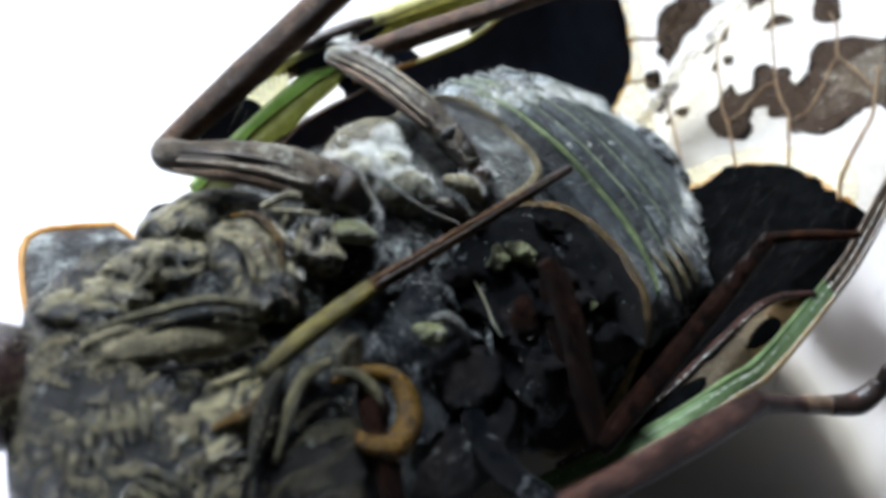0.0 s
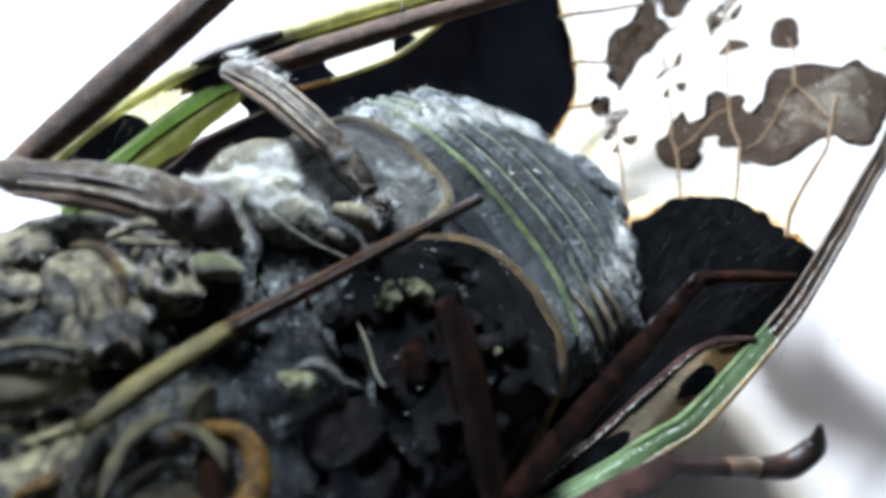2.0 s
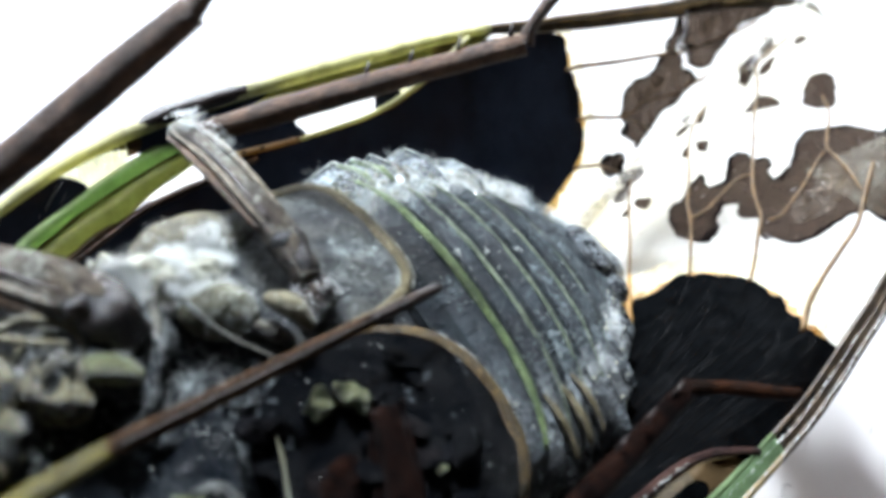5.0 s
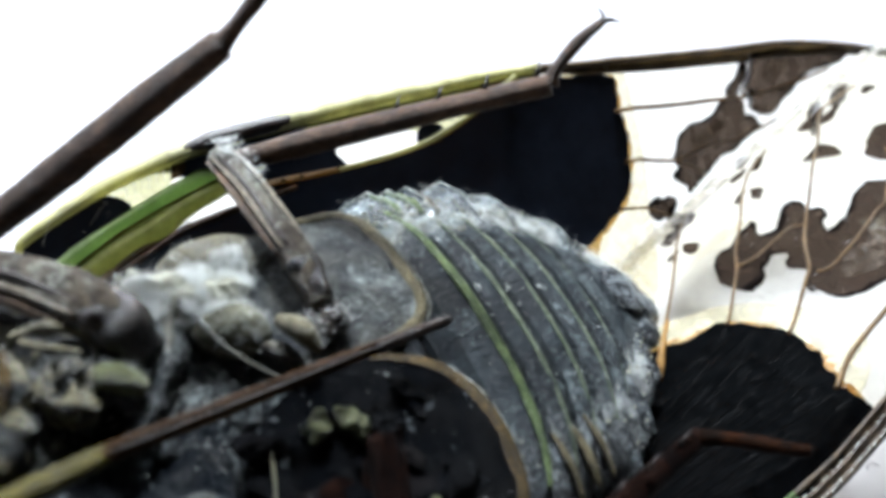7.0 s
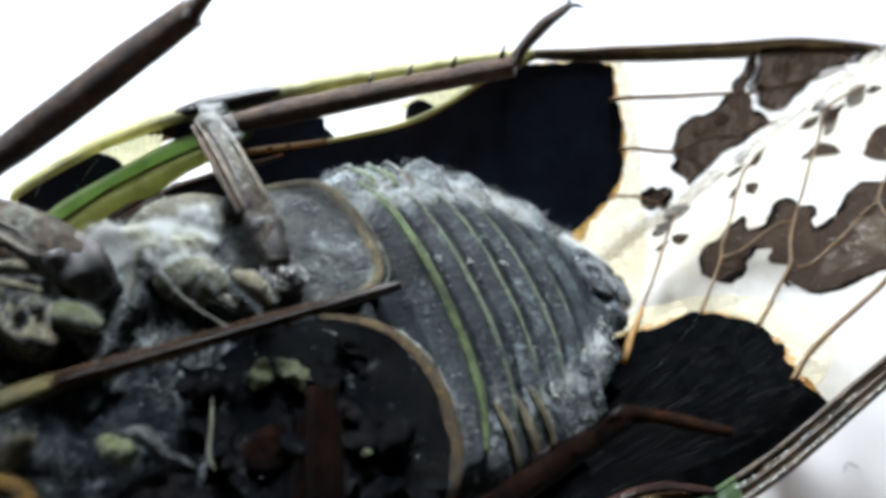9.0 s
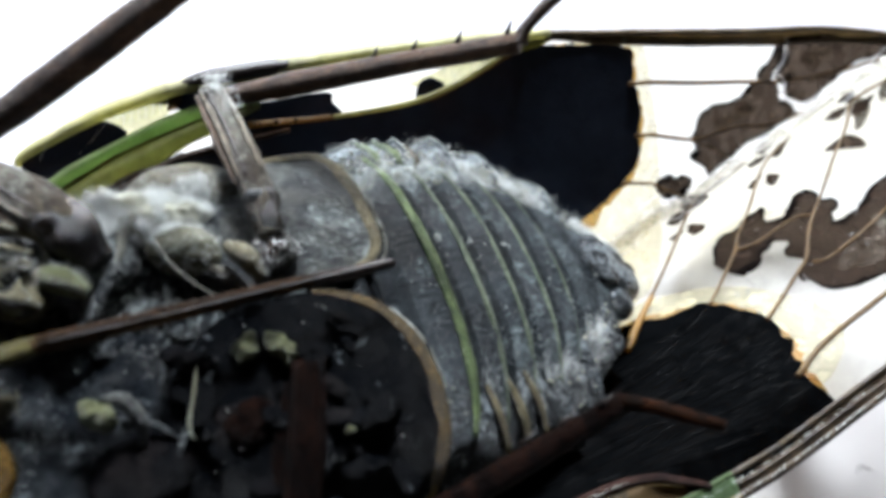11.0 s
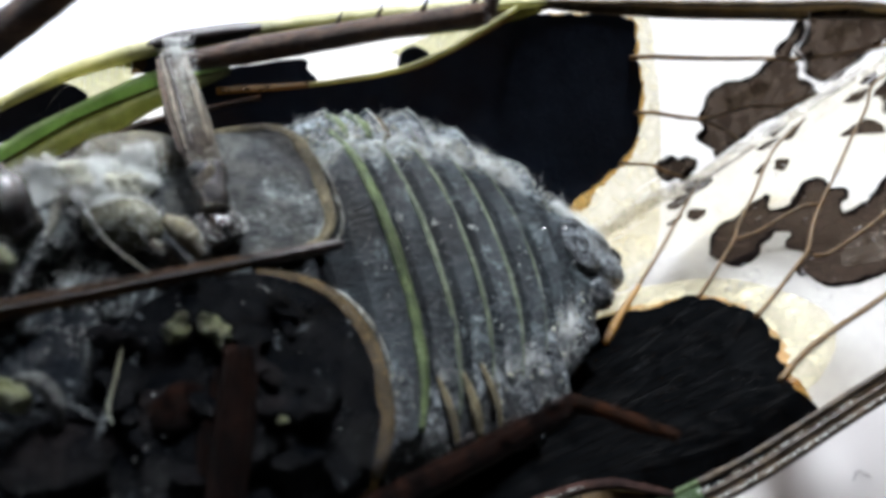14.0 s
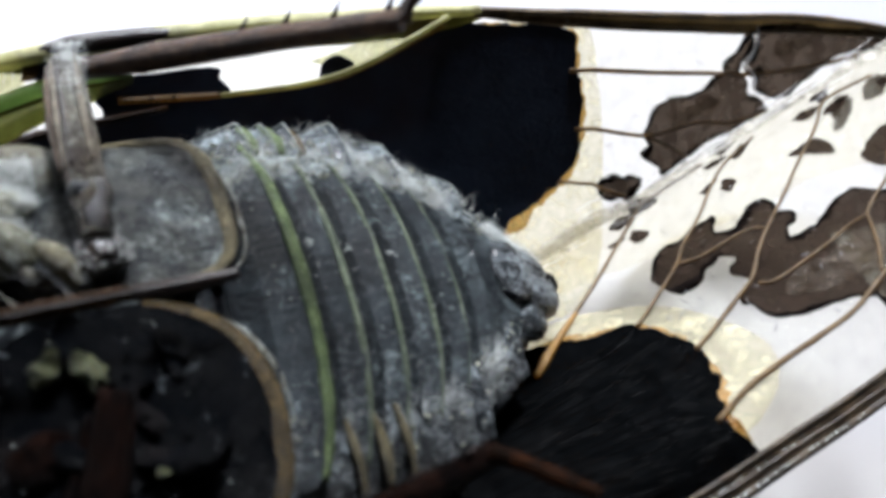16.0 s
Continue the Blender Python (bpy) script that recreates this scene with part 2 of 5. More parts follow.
M_BLACKSHADE = sheer("shaded_black_hindwing", (0.4, 0.2, 0.08), (0.0008, 0.0009, 0.0010), 0.998, 0.7, 0.5, 0.002, 0.04, 0.0, 2.2)
M_BROWNW = sheer("amber_wing_border", (0.95, 0.7, 0.3), (0.22, 0.12, 0.03), 0.65, 0.35, 0.8, 0.2, 0.5)
M_VEIN = sheer("brown_vein", (0.85, 0.55, 0.2), (0.115, 0.070, 0.024), 0.92, 0.35, 0.5, 0.08, 0.5)
M_VEING = sheer("green_vein", (0.5, 0.8, 0.3), (0.30, 0.38, 0.18), 0.94, 0.3, 0.7, 0.05, 0.62, 0.2, 1.4)
M_VEIND = sheer("shaded_green_vein", (0.6, 0.75, 0.4), (0.080, 0.115, 0.050), 0.95, 0.4, 0.8, 0.04, 0.5, 0.15)
M_COSTA = sheer("olive_costa", (0.9, 0.9, 0.4), (0.34, 0.33, 0.155), 0.90, 0.3, 0.8, 0.08, 0.55)
M_COSTAB = cuticle("brown_costa", (0.07, 0.045, 0.02), (0.20, 0.14, 0.07), 0.10, 0.32, 0.8, 0.05)
M_AMBER = sheer("amber_vein", (0.9, 0.6, 0.2), (0.30, 0.17, 0.045), 0.9, 0.3, 0.6, 0.08, 0.5)
M_EDGESKIN = sheer("shaded_grey_green_skin", (0.75, 0.85, 0.6), (0.090, 0.135, 0.066), 0.86, 0.4, 1.0, 0.10, 0.5, 0.12)
M_OCHRE = sheer("ochre_field", (0.75, 0.60, 0.38), (0.030, 0.024, 0.015), 0.80, 0.4, 0.7, 0.16, 0.35, 0.05)
M_PALEPATCH = sheer("pale_patch", (0.9, 0.85, 0.75), (0.07, 0.058, 0.047), 0.40, 0.6, 0.3, 0.35, 0.4, 0.0, 2.2)
M_AMBERDIM = sheer("dim_amber", (0.5, 0.32, 0.16), (0.042, 0.028, 0.013), 0.93, 0.4, 0.6, 0.06, 0.25, 0.05)
M_CREAM = sheer("cream_field", (0.95, 0.94, 0.68), (0.46, 0.46, 0.25), 0.60, 0.3, 0.5, 0.22, 0.55)
M_STREAK = sheer("folded_margin", (0.70, 0.68, 0.62), (0.48, 0.46, 0.40), 0.42, 0.3, 0.4, 0.3, 0.5)
M_TEAR = sheer("torn_edge", (1, 1, 1), (0.85, 0.86, 0.88), 0.75, 0.15, 0.5, 0.1, 0.6)
M_HAIR = sheer("white_hair", (1, 1, 1), (0.62, 0.64, 0.62), 1.0, 0.4, 0.5, 0.0, 0.5, 0.4, 1.25)
M_HAIRTAN = sheer("tan_hair", (1, 1, 1), (0.24, 0.22, 0.14), 1.0, 0.4, 0.5, 0.0, 0.4, 0.2, 1.6)
M_LINT = cuticle("lint", (0.2, 0.2, 0.22), (0.5, 0.5, 0.5), 0.0, 0.5, 0.5, 0.0)
M_FOLD = cuticle("hindwing_fold", (0.002, 0.0019, 0.002), (0.007, 0.0060, 0.0055), 0.0, 0.5, 0.4, 0.02, shine=0.01)
M_JET = cuticle("jet_black_cuticle", (0.0022, 0.0022, 0.0022), (0.040, 0.026, 0.015), 0.06, 0.2, 0.5, 0.06, (1.0, 0.5, 1.0), shine=0.4, coat=0.3)
M_EDGELIGHT = cuticle("plate_edge_highlight", (0.16, 0.18, 0.17), (0.40, 0.43, 0.40), 0.2, 0.2, 0.3, 0.03, shine=0.5)
M_SPECKLE = cuticle("shaded_speckled_wax", (0.005, 0.007, 0.009), (0.050, 0.056, 0.058), 0.48, 0.3, 0.26, 0.16, None, (0.46, 0.50, 0.51), 0.2)
M_FIBRE = cuticle("grey_fibre", (0.002, 0.002, 0.0022), (0.014, 0.013, 0.012), 0.0, 0.5, 0.8, 0.0, shine=0.05)
M_BREAST = cuticle("waxy_breast", (0.006, 0.008, 0.011), (0.070, 0.077, 0.076), 0.46, 0.25, 0.5, 0.22, None, (0.42, 0.47, 0.46), 0.15)
M_GROOVE = cuticle("black_groove", (0.0012, 0.0012, 0.0012), (0.004, 0.0036, 0.003), 0.0, 0.6, 0.4, 0.05, shine=0.02)
M_OLIVE = cuticle("olive_ridge", (0.022, 0.021, 0.009), (0.085, 0.078, 0.036), 0.15, 0.32, 0.5, 0.10, shine=0.15)
M_THIGH = marble("streaked_thigh", (0.0020, 0.0020, 0.0020), (0.024, 0.022, 0.013), 0.8, 1.0, (0.5, 1.8, 1.0), 0.26, 0.1, 0.2, 0.07)
M_HAIRGREY = sheer("grey_hair", (1, 1, 1), (0.20, 0.225, 0.235), 1.0, 0.4, 0.5, 0.0, 0.5, 0.3, 1.6)
M_COSTALFIELD = sheer("olive_costal_field", (0.8, 0.8, 0.35), (0.13, 0.125, 0.040), 0.88, 0.3, 0.6, 0.10, 0.5)
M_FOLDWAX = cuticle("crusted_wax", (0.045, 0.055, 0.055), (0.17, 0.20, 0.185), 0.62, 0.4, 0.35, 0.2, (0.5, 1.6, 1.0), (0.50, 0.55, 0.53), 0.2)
M_HIP = cuticle("waxy_grey_hip", (0.075, 0.073, 0.045), (0.185, 0.180, 0.120), 0.36, 0.35, 0.9, 0.08, None, (0.38, 0.42, 0.36), 0.12)
M_YELLOWGREEN = sheer("yellow_green_vein", (0.7, 0.8, 0.3), (0.28, 0.29, 0.13), 0.94, 0.3, 0.6, 0.05, 0.58, 0.2, 1.4)
M_THIGHTAN = cuticle("tan_thigh_streak", (0.055, 0.034, 0.018), (0.165, 0.105, 0.058), 0.12, 0.32, 0.4, 0.12, (1.0, 0.4, 1.0), shine=0.2)
M_FLAPSKIN = cuticle("speckled_collar", (0.010, 0.013, 0.017), (0.050, 0.056, 0.060), 0.56, 0.36, 0.5, 0.16, None, (0.34, 0.37, 0.36), 0.2)
M_FACERIB = marble("olive_face_fold", (0.006, 0.006, 0.005), (0.100, 0.094, 0.050), 0.4, 1.2, None, 0.3, 0.2, 0.2, 0.10)
M_BLACKOLIVE = cuticle("black_olive_leg", (0.0035, 0.0038, 0.0020), (0.020, 0.019, 0.009), 0.08, 0.30, 0.5, 0.10, shine=0.15)
M_RIMPALE = cuticle("olive_cream_rim", (0.075, 0.062, 0.028), (0.175, 0.150, 0.080), 0.2, 0.28, 0.5, 0.10, shine=0.2)
M_EDGEBROWN = cuticle("dark_brown_wing_edge", (0.026, 0.018, 0.010), (0.085, 0.060, 0.034), 0.08, 0.28, 0.8, 0.05, shine=0.3)
M_BEAD = cuticle("pale_bead", (0.50, 0.53, 0.48), (0.78, 0.80, 0.76), 0.0, 0.15, 0.5, 0.0, shine=0.5)
M_COSTO = sheer("brown_olive_costa", (0.85, 0.7, 0.35), (0.20, 0.155, 0.075), 0.95, 0.3, 0.8, 0.04, 0.5)


# ---- shaping ----
def part(name, bm, material, parent, label="", smooth=True, kind=""):
    """One mesh object, planned in millimetres, under a thing or a part."""
    bmesh.ops.recalc_face_normals(bm, faces=bm.faces[:])
    for v in bm.verts:
        v.co *= MM
    data = bpy.data.meshes.new(name)
    bm.to_mesh(data)
    bm.free()
    data.materials.append(material)
    if smooth:
        data.shade_smooth()
    ob = new(name, data)
    ob.parent = parent
    return tagged(ob, label, kind=kind)


def curve(knots, n):
    """n points along a smooth line through the knots."""
    k = [Vector(p) for p in knots]
    k = [k[0] * 2 - k[1], *k, k[-1] * 2 - k[-2]]
    out, spans = [], len(k) - 3
    for i in range(n):
        u = i / (n - 1) * spans
        s = min(int(u), spans - 1)
        f = u - s
        a, b, c, d = k[s : s + 4]
        out.append(0.5 * (2 * b + (c - a) * f + (2 * a - 5 * b + 4 * c - d) * f * f + (3 * b - a - 3 * c + d) * f**3))
    return out


def tube(bm, line, radii, seg=10, flat=1.0, groove=0.0, up=(0, 0, 1), rough=0.0):
    """A tapered tube; flat squeezes it along up, groove cuts lengthwise furrows, rough makes it uneven."""
    rings, n = [], len(line)
    for i, p in enumerate(line):
        way = (line[min(i + 1, n - 1)] - line[max(i - 1, 0)]).normalized()
        side = way.cross(Vector(up))
        side = side.normalized() if side.length > 1e-4 else way.orthogonal().normalized()
        top = side.cross(way)
        r = float(np.interp(i / (n - 1), np.linspace(0, 1, len(radii)), radii))
        ring = []
        for j in range(seg):
            a = 2 * math.pi * j / seg
            rr = r * (1 - groove * (0.5 + 0.5 * math.cos(4 * a)))
            q = p + side * math.cos(a) * rr + top * math.sin(a) * rr * flat
            if rough:
                q += (q - p) * rough * noise.noise(q * 2.3)
            ring.append(bm.verts.new(q))
        rings.append(ring)
    for a, b in zip(rings, rings[1:]):
        for j in range(seg):
            bm.faces.new((a[j], a[(j + 1) % seg], b[(j + 1) % seg], b[j]))
    bm.faces.new(rings[0][::-1])
    bm.faces.new(rings[-1])
    return bm


def sheet(bm, grid, thick=0.0):
    """A skin through rows of points; thick gives it a back and edges."""
    rows = [[bm.verts.new(p) for p in row] for row in grid]
    faces = []
    for a, b in zip(rows, rows[1:]):
        for j in range(len(a) - 1):
            faces.append(bm.faces.new((a[j], a[j + 1], b[j + 1], b[j])))
    if thick:
        bmesh.ops.recalc_face_normals(bm, faces=faces)
        bm.normal_update()
        bmesh.ops.solidify(bm, geom=faces, thickness=thick)
    return bm


def crag(p):
    """Creased relief, about -1 to 1: folds at three scales."""
    k = 0.0
    for f, w in ((0.8, 0.65), (1.9, 0.35), (4.3, 0.10)):
        k += w * (1 - 2.2 * abs(noise.noise(p * f + Vector((f, 3.1, 7.7)))))
    return k - 0.45


def lump(bm, centre, radii, turn=(0, 0, 0), rough=0.12, size=0.9, seg=44, pinch=0.0):
    """An uneven rounded form. pinch tapers it along its own x."""
    made = bmesh.ops.create_uvsphere(bm, u_segments=seg, v_segments=max(8, seg // 2 + 2), radius=1.0)
    m = Euler([radians(a) for a in turn]).to_matrix()
    c = Vector(centre)
    for v in made["verts"]:
        p = Vector((v.co.x * radii[0], v.co.y * radii[1] * (1 - pinch * v.co.x), v.co.z * radii[2] * (1 - pinch * v.co.x)))
        p = c + m @ p
        v.co = p + (p - c).normalized() * crag(p / size) * rough * min(radii) * 2
    return bm


# ---- the body's plan: head at -x, tail at 0, belly up ----
BODY_X = [-23.2, -22.4, -21.2, -19.5, -17.5, -15, -12, -9, -7, -5, -3.5, -2, -1, -0.2, 0.15]
BODY_HALF = [0.5, 2.0, 3.5, 4.2, 4.4, 4.4, 4.5, 4.7, 4.5, 3.85, 2.95, 1.85, 1.05, 0.5, 0.2]
BODY_TOP = [4.2, 5.0, 5.4, 5.4, 5.2, 5.0, 5.1, 5.3, 5.25, 5.05, 4.65, 4.0, 3.4, 3.1, 3.0]
BODY_BOTTOM = [3.2, 2.0, 0.9, 0.3, 0.05, 0.0, 0.0, 0.1, 0.25, 0.6, 1.0, 1.6, 2.0, 2.4, 2.7]
BODY_Y = 0.25


def girth(x):
    return [float(np.interp(x, BODY_X, a)) for a in (BODY_HALF, BODY_TOP, BODY_BOTTOM)]


def skin(x, a, out=0.0):
    """A point of the body: a is the angle from the belly's midline towards +y; out lifts it off the surface."""
    half, top, low = girth(x)
    mid = low + 0.68 * (top - low)
    s, c = math.sin(a), math.cos(a)
    y = BODY_Y + (half + out) * math.copysign(abs(s) ** 0.85, s)
    z = mid + (top - mid + out) * abs(c) ** 0.8 if c > 0 else mid - (mid - low + out) * abs(c) ** 0.9
    return Vector((x, y, z))


def belly(x, y):
    """The belly's height at a place."""
    half, top, low = girth(x)
    mid = low + 0.68 * (top - low)
    s = abs(y - BODY_Y) / half
    if s >= 1:
        return mid - (s - 1) * 6
    return mid + (top - mid) * (1 - s ** (2 / 0.85)) ** 0.4


UP_X = [-15.6, -15.3, -13, -10.6, -7.4, -2.1, 3, 13, 14.4, 18.6, 20.0, 20.6]
UP_Y = [6.5, 6.98, 7.58, 7.83, 7.88, 7.74, 7.25, 6.60, 6.35, 5.6, 4.8, 3.8]


def up_wing(x, y):
    sag = 0.11 * min(max(0.0, x - 3), 6.5) * max(0.0, float(np.interp(x, UP_X, UP_Y)) - y)     # the outer half hangs from the front edge
    return max(0.3, 1.7 + 0.72 * (y - 2) + (0.12 if x < 3 else 0.05) * (x - 3) - sag - 0.33 * min(1.0, max(0.0, -x / 4)))


DROOP_X = [-14, -9, -5, -1, 0.5, 3, 7, 12, 20]
DROOP_Y = [-6.6, -6.5, -6.0, -5.44, -5.13, -4.45, -2.9, -1.0, 3.0]


def low_wing(x, y):
    x2 = min(x, 13)
    droop = max(0.0, float(np.interp(x, DROOP_X, DROOP_Y)) - y)     # the skin levels out towards the front edge
    return max(0.35, up_wing(x, y) + 0.08, 3.2 - 0.8 * y + (0.35 if x2 < 4 else 0.5) * (x2 - 4) - droop + 0.07 * max(0.0, x2 - 4) * max(0.0, y + 1))


# ---- the table ----
bm = bmesh.new()
bmesh.ops.create_cube(bm, size=1.0)
for v in bm.verts:
    v.co = Vector((v.co.x * 1600, v.co.y * 1600, v.co.z * 20 - 10))
bmesh.ops.bevel(bm, geom=bm.edges[:], offset=3, segments=3, affect="EDGES")
table = part("tabletop", bm, M_CARD, None, "smooth white tabletop under the insect", smooth=False)
tagged(table, kind="structure", category="table")

# ---- unseen room added to cut the fill light: walls behind and beside, open towards the light ----
def slab(name, x0, x1, y0, y1, z0, z1, material, label, category):
    bm = bmesh.new()
    bmesh.ops.create_cube(bm, size=1.0)
    for v in bm.verts:
        v.co = Vector(((x0 + x1) / 2 + v.co.x * (x1 - x0), (y0 + y1) / 2 + v.co.y * (y1 - y0), (z0 + z1) / 2 + v.co.z * (z1 - z0)))
    ob = part(name, bm, material, None, label, smooth=False)
    tagged(ob, kind="structure", category=category)


slab("floor", -1800, 1800, -1800, 1800, -770, -750, M_FLOOR, "plain brown floor under the table", "floor")
slab("wall_south", -1800, 1800, -1900, -1800, -750, 1700, M_WALL, "unseen grey wall added to cut the fill light", "wall")
slab("wall_east", 1800, 1900, -1900, 1800, -750, 1700, M_WALL, "unseen grey wall added to cut the fill light", "wall")
slab("wall_west", -1900, -1800, -1900, 1800, -750, 1700, M_WALL, "unseen grey wall added to cut the fill light", "wall")
slab("ceiling", -1900, 1900, -1900, 1800, 1700, 1760, M_WALL, "unseen grey ceiling added to cut the fill light", "ceiling")

cicada = tagged(new("cicada"), "dead dark cicada lying on its back with spread spotted wings", "insect")

# ---- trunk ----
def loft(x0, x1, n, seg=48, rough=0.0):
    bm = bmesh.new()
    rings = []
    for i in range(n):
        x = x0 + (x1 - x0) * i / (n - 1)
        ring = []
        for j in range(seg):
            p = skin(x, 2 * math.pi * j / seg)
            if rough:
                k = crag(p * 0.9)
                p += (p - Vector((x, BODY_Y, 3.2))).normalized() * k * rough
            ring.append(bm.verts.new(p))
        rings.append(ring)
    for a, b in zip(rings, rings[1:]):
        for j in range(seg):
            bm.faces.new((a[j], a[(j + 1) % seg], b[(j + 1) % seg], b[j]))
    bm.faces.new(rings[0])
    bm.faces.new(rings[-1])
    return bm


abdomen = part("abdomen", loft(-9.2, 0.15, 40), M_DARK, cicada, "blackish abdomen dusted with white wax")
thorax = part("thorax", loft(-19.6, -9.15, 150, 150, 0.42), M_THORAX, cicada, "blackish waxy thorax with tan plates")
head = part("head", loft(-23.2, -19.5, 70, 120, 0.35), M_FACE, cicada, "mottled tan and black head")


def plate(x0, x1, a0, a1, out0, out1, bow=0.0, nx=8, na=26, thick=0.07, wave=0.0):
    """A shell plate on the trunk between two places along it and two angles, its hind edge lifted."""
    grid = []
    for i in range(nx):
        f = i / (nx - 1)
        row = []
        for j in range(na):
            a = a0 + (a1 - a0) * j / (na - 1)
            x = x0 + (x1 - x0) * f - bow * (a - 0.2) ** 2
            p = skin(min(x, 0.1), a, out0 + (out1 - out0) * f**2)
            p.z += wave * noise.noise(Vector((x * 1.5, a * 3, 0)))
            row.append(p)
        grid.append(row)
    return sheet(bmesh.new(), grid, thick)


STERNITES = [-8.75, -7.25, -6.35, -5.45, -4.55, -3.7, -2.8, -1.7]
for i, (xa, xb) in enumerate(zip(STERNITES, STERNITES[1:])):
    sternite = part("sternite", plate(xa - 0.15, xb, -1.0, 1.0, 0.02, 0.20, 0.55, wave=0.06), M_STERNITE, abdomen)
    part("fore_band", plate(xa - 0.1, xa + 0.42 * (xb - xa), -0.8, 0.75, 0.10, 0.14, 0.55, wave=0.10), M_FORE, abdomen, "dark glossy fore part of the plate")
    if i < 5:
        wide = (0.135, 0.068, 0.058, 0.05, 0.028)[i]
        line = []
        for j in range(40):
            a = -0.92 + 1.84 * j / 39
            line.append(skin(min(xb - 0.55 * (a - 0.2) ** 2, 0.1), a, 0.19) + Vector((0, 0, 0.04 * noise.noise(Vector((a * 4, i, 0))))))
        part("hind_margin", tube(bmesh.new(), line, [wide * 0.5, wide, wide * 1.1, wide, wide * 0.6], 8, 0.55, rough=0.3), M_GREEN if i == 0 else M_GREENPALE, abdomen, "pale green hind margin")

TERGITES = [-8.9, -7.35, -6.78, -6.25, -5.05, -3.95, -2.45, -0.75]
EDGE_X = [-9, -7.35, -6.25, -5.05, -3.95, -2.45, -0.75, 0.1]
EDGE_Y = [4.9, 4.95, 4.8, 4.75, 3.9, 2.65, 0.85, 0.3]       # how far the back plates stand out
EDGE_Z = [3.75, 3.85, 3.9, 3.8, 3.85, 3.65, 2.85, 2.6]


def flank(x, g, lift, side):
    """A place on the slope between the belly (g = 0), the edge of the back plates (1) and below it (2)."""
    out, high = float(np.interp(x, EDGE_X, EDGE_Y)), float(np.interp(x, EDGE_X, EDGE_Z))
    inner = 0.62 * out
    if g <= 1:
        y = inner + (out - inner) * g
        z = belly(min(x, 0.0), BODY_Y + inner) * (1 - g) + high * g + 0.22 * math.sin(math.pi * g) + lift * (0.4 + 0.6 * g)
        y += lift * 0.7 * g
    else:
        y, z = out + lift * 0.7 - 0.9 * (g - 1) ** 2, high + lift - 2.0 * (g - 1)
    if side < 0:
        y, z = -y + 2 * BODY_Y + 0.1, z - 0.10 * min(g, 1)
    return Vector((x, y, z))


for side in (1, -1):
    for i, (xa, xb) in enumerate(zip(TERGITES, TERGITES[1:])):
        grid = []
        for r in range(9):
            f = r / 8
            row = []
            for c in range(25):
                g = 2 * c / 24
                v = flank(xa - 0.1 + (xb + 0.1 - xa) * f, g, 0.04 + 0.40 * f, side)
                v.z += 0.02 * noise.noise(v * 2.2)
                v.x += 0.16 * max(0.0, min(g, 1.0) - 0.4) * f
                row.append(v)
            grid.append(row)
        ridge = [max(row, key=lambda p: abs(p.y - BODY_Y)) + Vector((0, 0.01 * side, 0.03)) for row in grid]
        hind = [grid[-1][c] + Vector((0.01, 0, 0.02)) for c in range(4, 14)]
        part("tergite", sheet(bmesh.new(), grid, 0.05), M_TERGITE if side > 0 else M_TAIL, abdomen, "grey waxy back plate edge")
        if side > 0:
            part("plate_edge", tube(bmesh.new(), ridge, [0.012, 0.024, 0.03], 6, rough=0.3), M_EDGELIGHT, abdomen, "thin painted rim light on the plate edge")
            part("plate_edge", tube(bmesh.new(), hind, [0.012, 0.022, 0.028], 6, rough=0.3), M_EDGELIGHT, abdomen, "thin painted rim light on the plate edge")
        if i < 3:
            g0, lift = (0.35, 0.38) if side > 0 else (0.10, 0.56)
            line = [flank(xb + 0.04 + 0.1 * math.sin(2.8 * g), g, lift, side) for g in [g0 + 0.66 * j / 15 for j in range(16)]]
            wide = (0.15, 0.16, 0.11)[i] if side > 0 else (0.10, 0.12, 0.10)[i]
            part("edge_stripe", tube(bmesh.new(), line, [wide * 0.4, wide, wide, wide * 0.7], 8, 0.6, rough=0.3), (M_GREEN if i < 2 else M_RIM) if side > 0 else M_RIMPALE, abdomen, "yellowish green stripe")
    fold = []
    for i in range(60):
        x = -8.8 + 7.6 * i / 59
        wide = (0.42 if side > 0 else 1.05) - 0.035 * (x + 8.8) + 0.16 * noise.noise(Vector((x * 1.7, side, 0)))
        low = min(1.0, max(0.15, (-1.5 - x) / 4.5))
        fold.append([flank(x, 0.02 + wide * j / 12, 0.32 * low + (0.12 * math.sin(math.pi * j / 12) if 0 < j < 12 else -0.25) + (0.075 if side > 0 else 0.06) * low * crag(Vector((x * 2.4, j * 0.5, side * 3))), side) for j in range(13)])
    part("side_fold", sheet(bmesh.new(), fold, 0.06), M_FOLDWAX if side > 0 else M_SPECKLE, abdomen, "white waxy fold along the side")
for at, size, turn in (((-1.0, 0.55, 3.35), (0.85, 0.50, 0.42), (0, 24, -14)), ((-1.05, -0.25, 3.45), (0.9, 0.65, 0.45), (0, 25, -4)), ((-1.75, 0.25, 4.12), (0.6, 0.85, 0.26), (0, 18, 0)), ((-1.6, -1.0, 3.7), (0.5, 0.5, 0.35), (0, 20, -20)), ((-0.5, 0.15, 3.0), (0.42, 0.5, 0.3), (0, 30, 0))):
    bm = bmesh.new()
    lump(bm, at, size, turn, 0.05, 0.6)
    part("tail_lobe", bm, M_TAIL, abdomen, "mottled grey tail lobe")


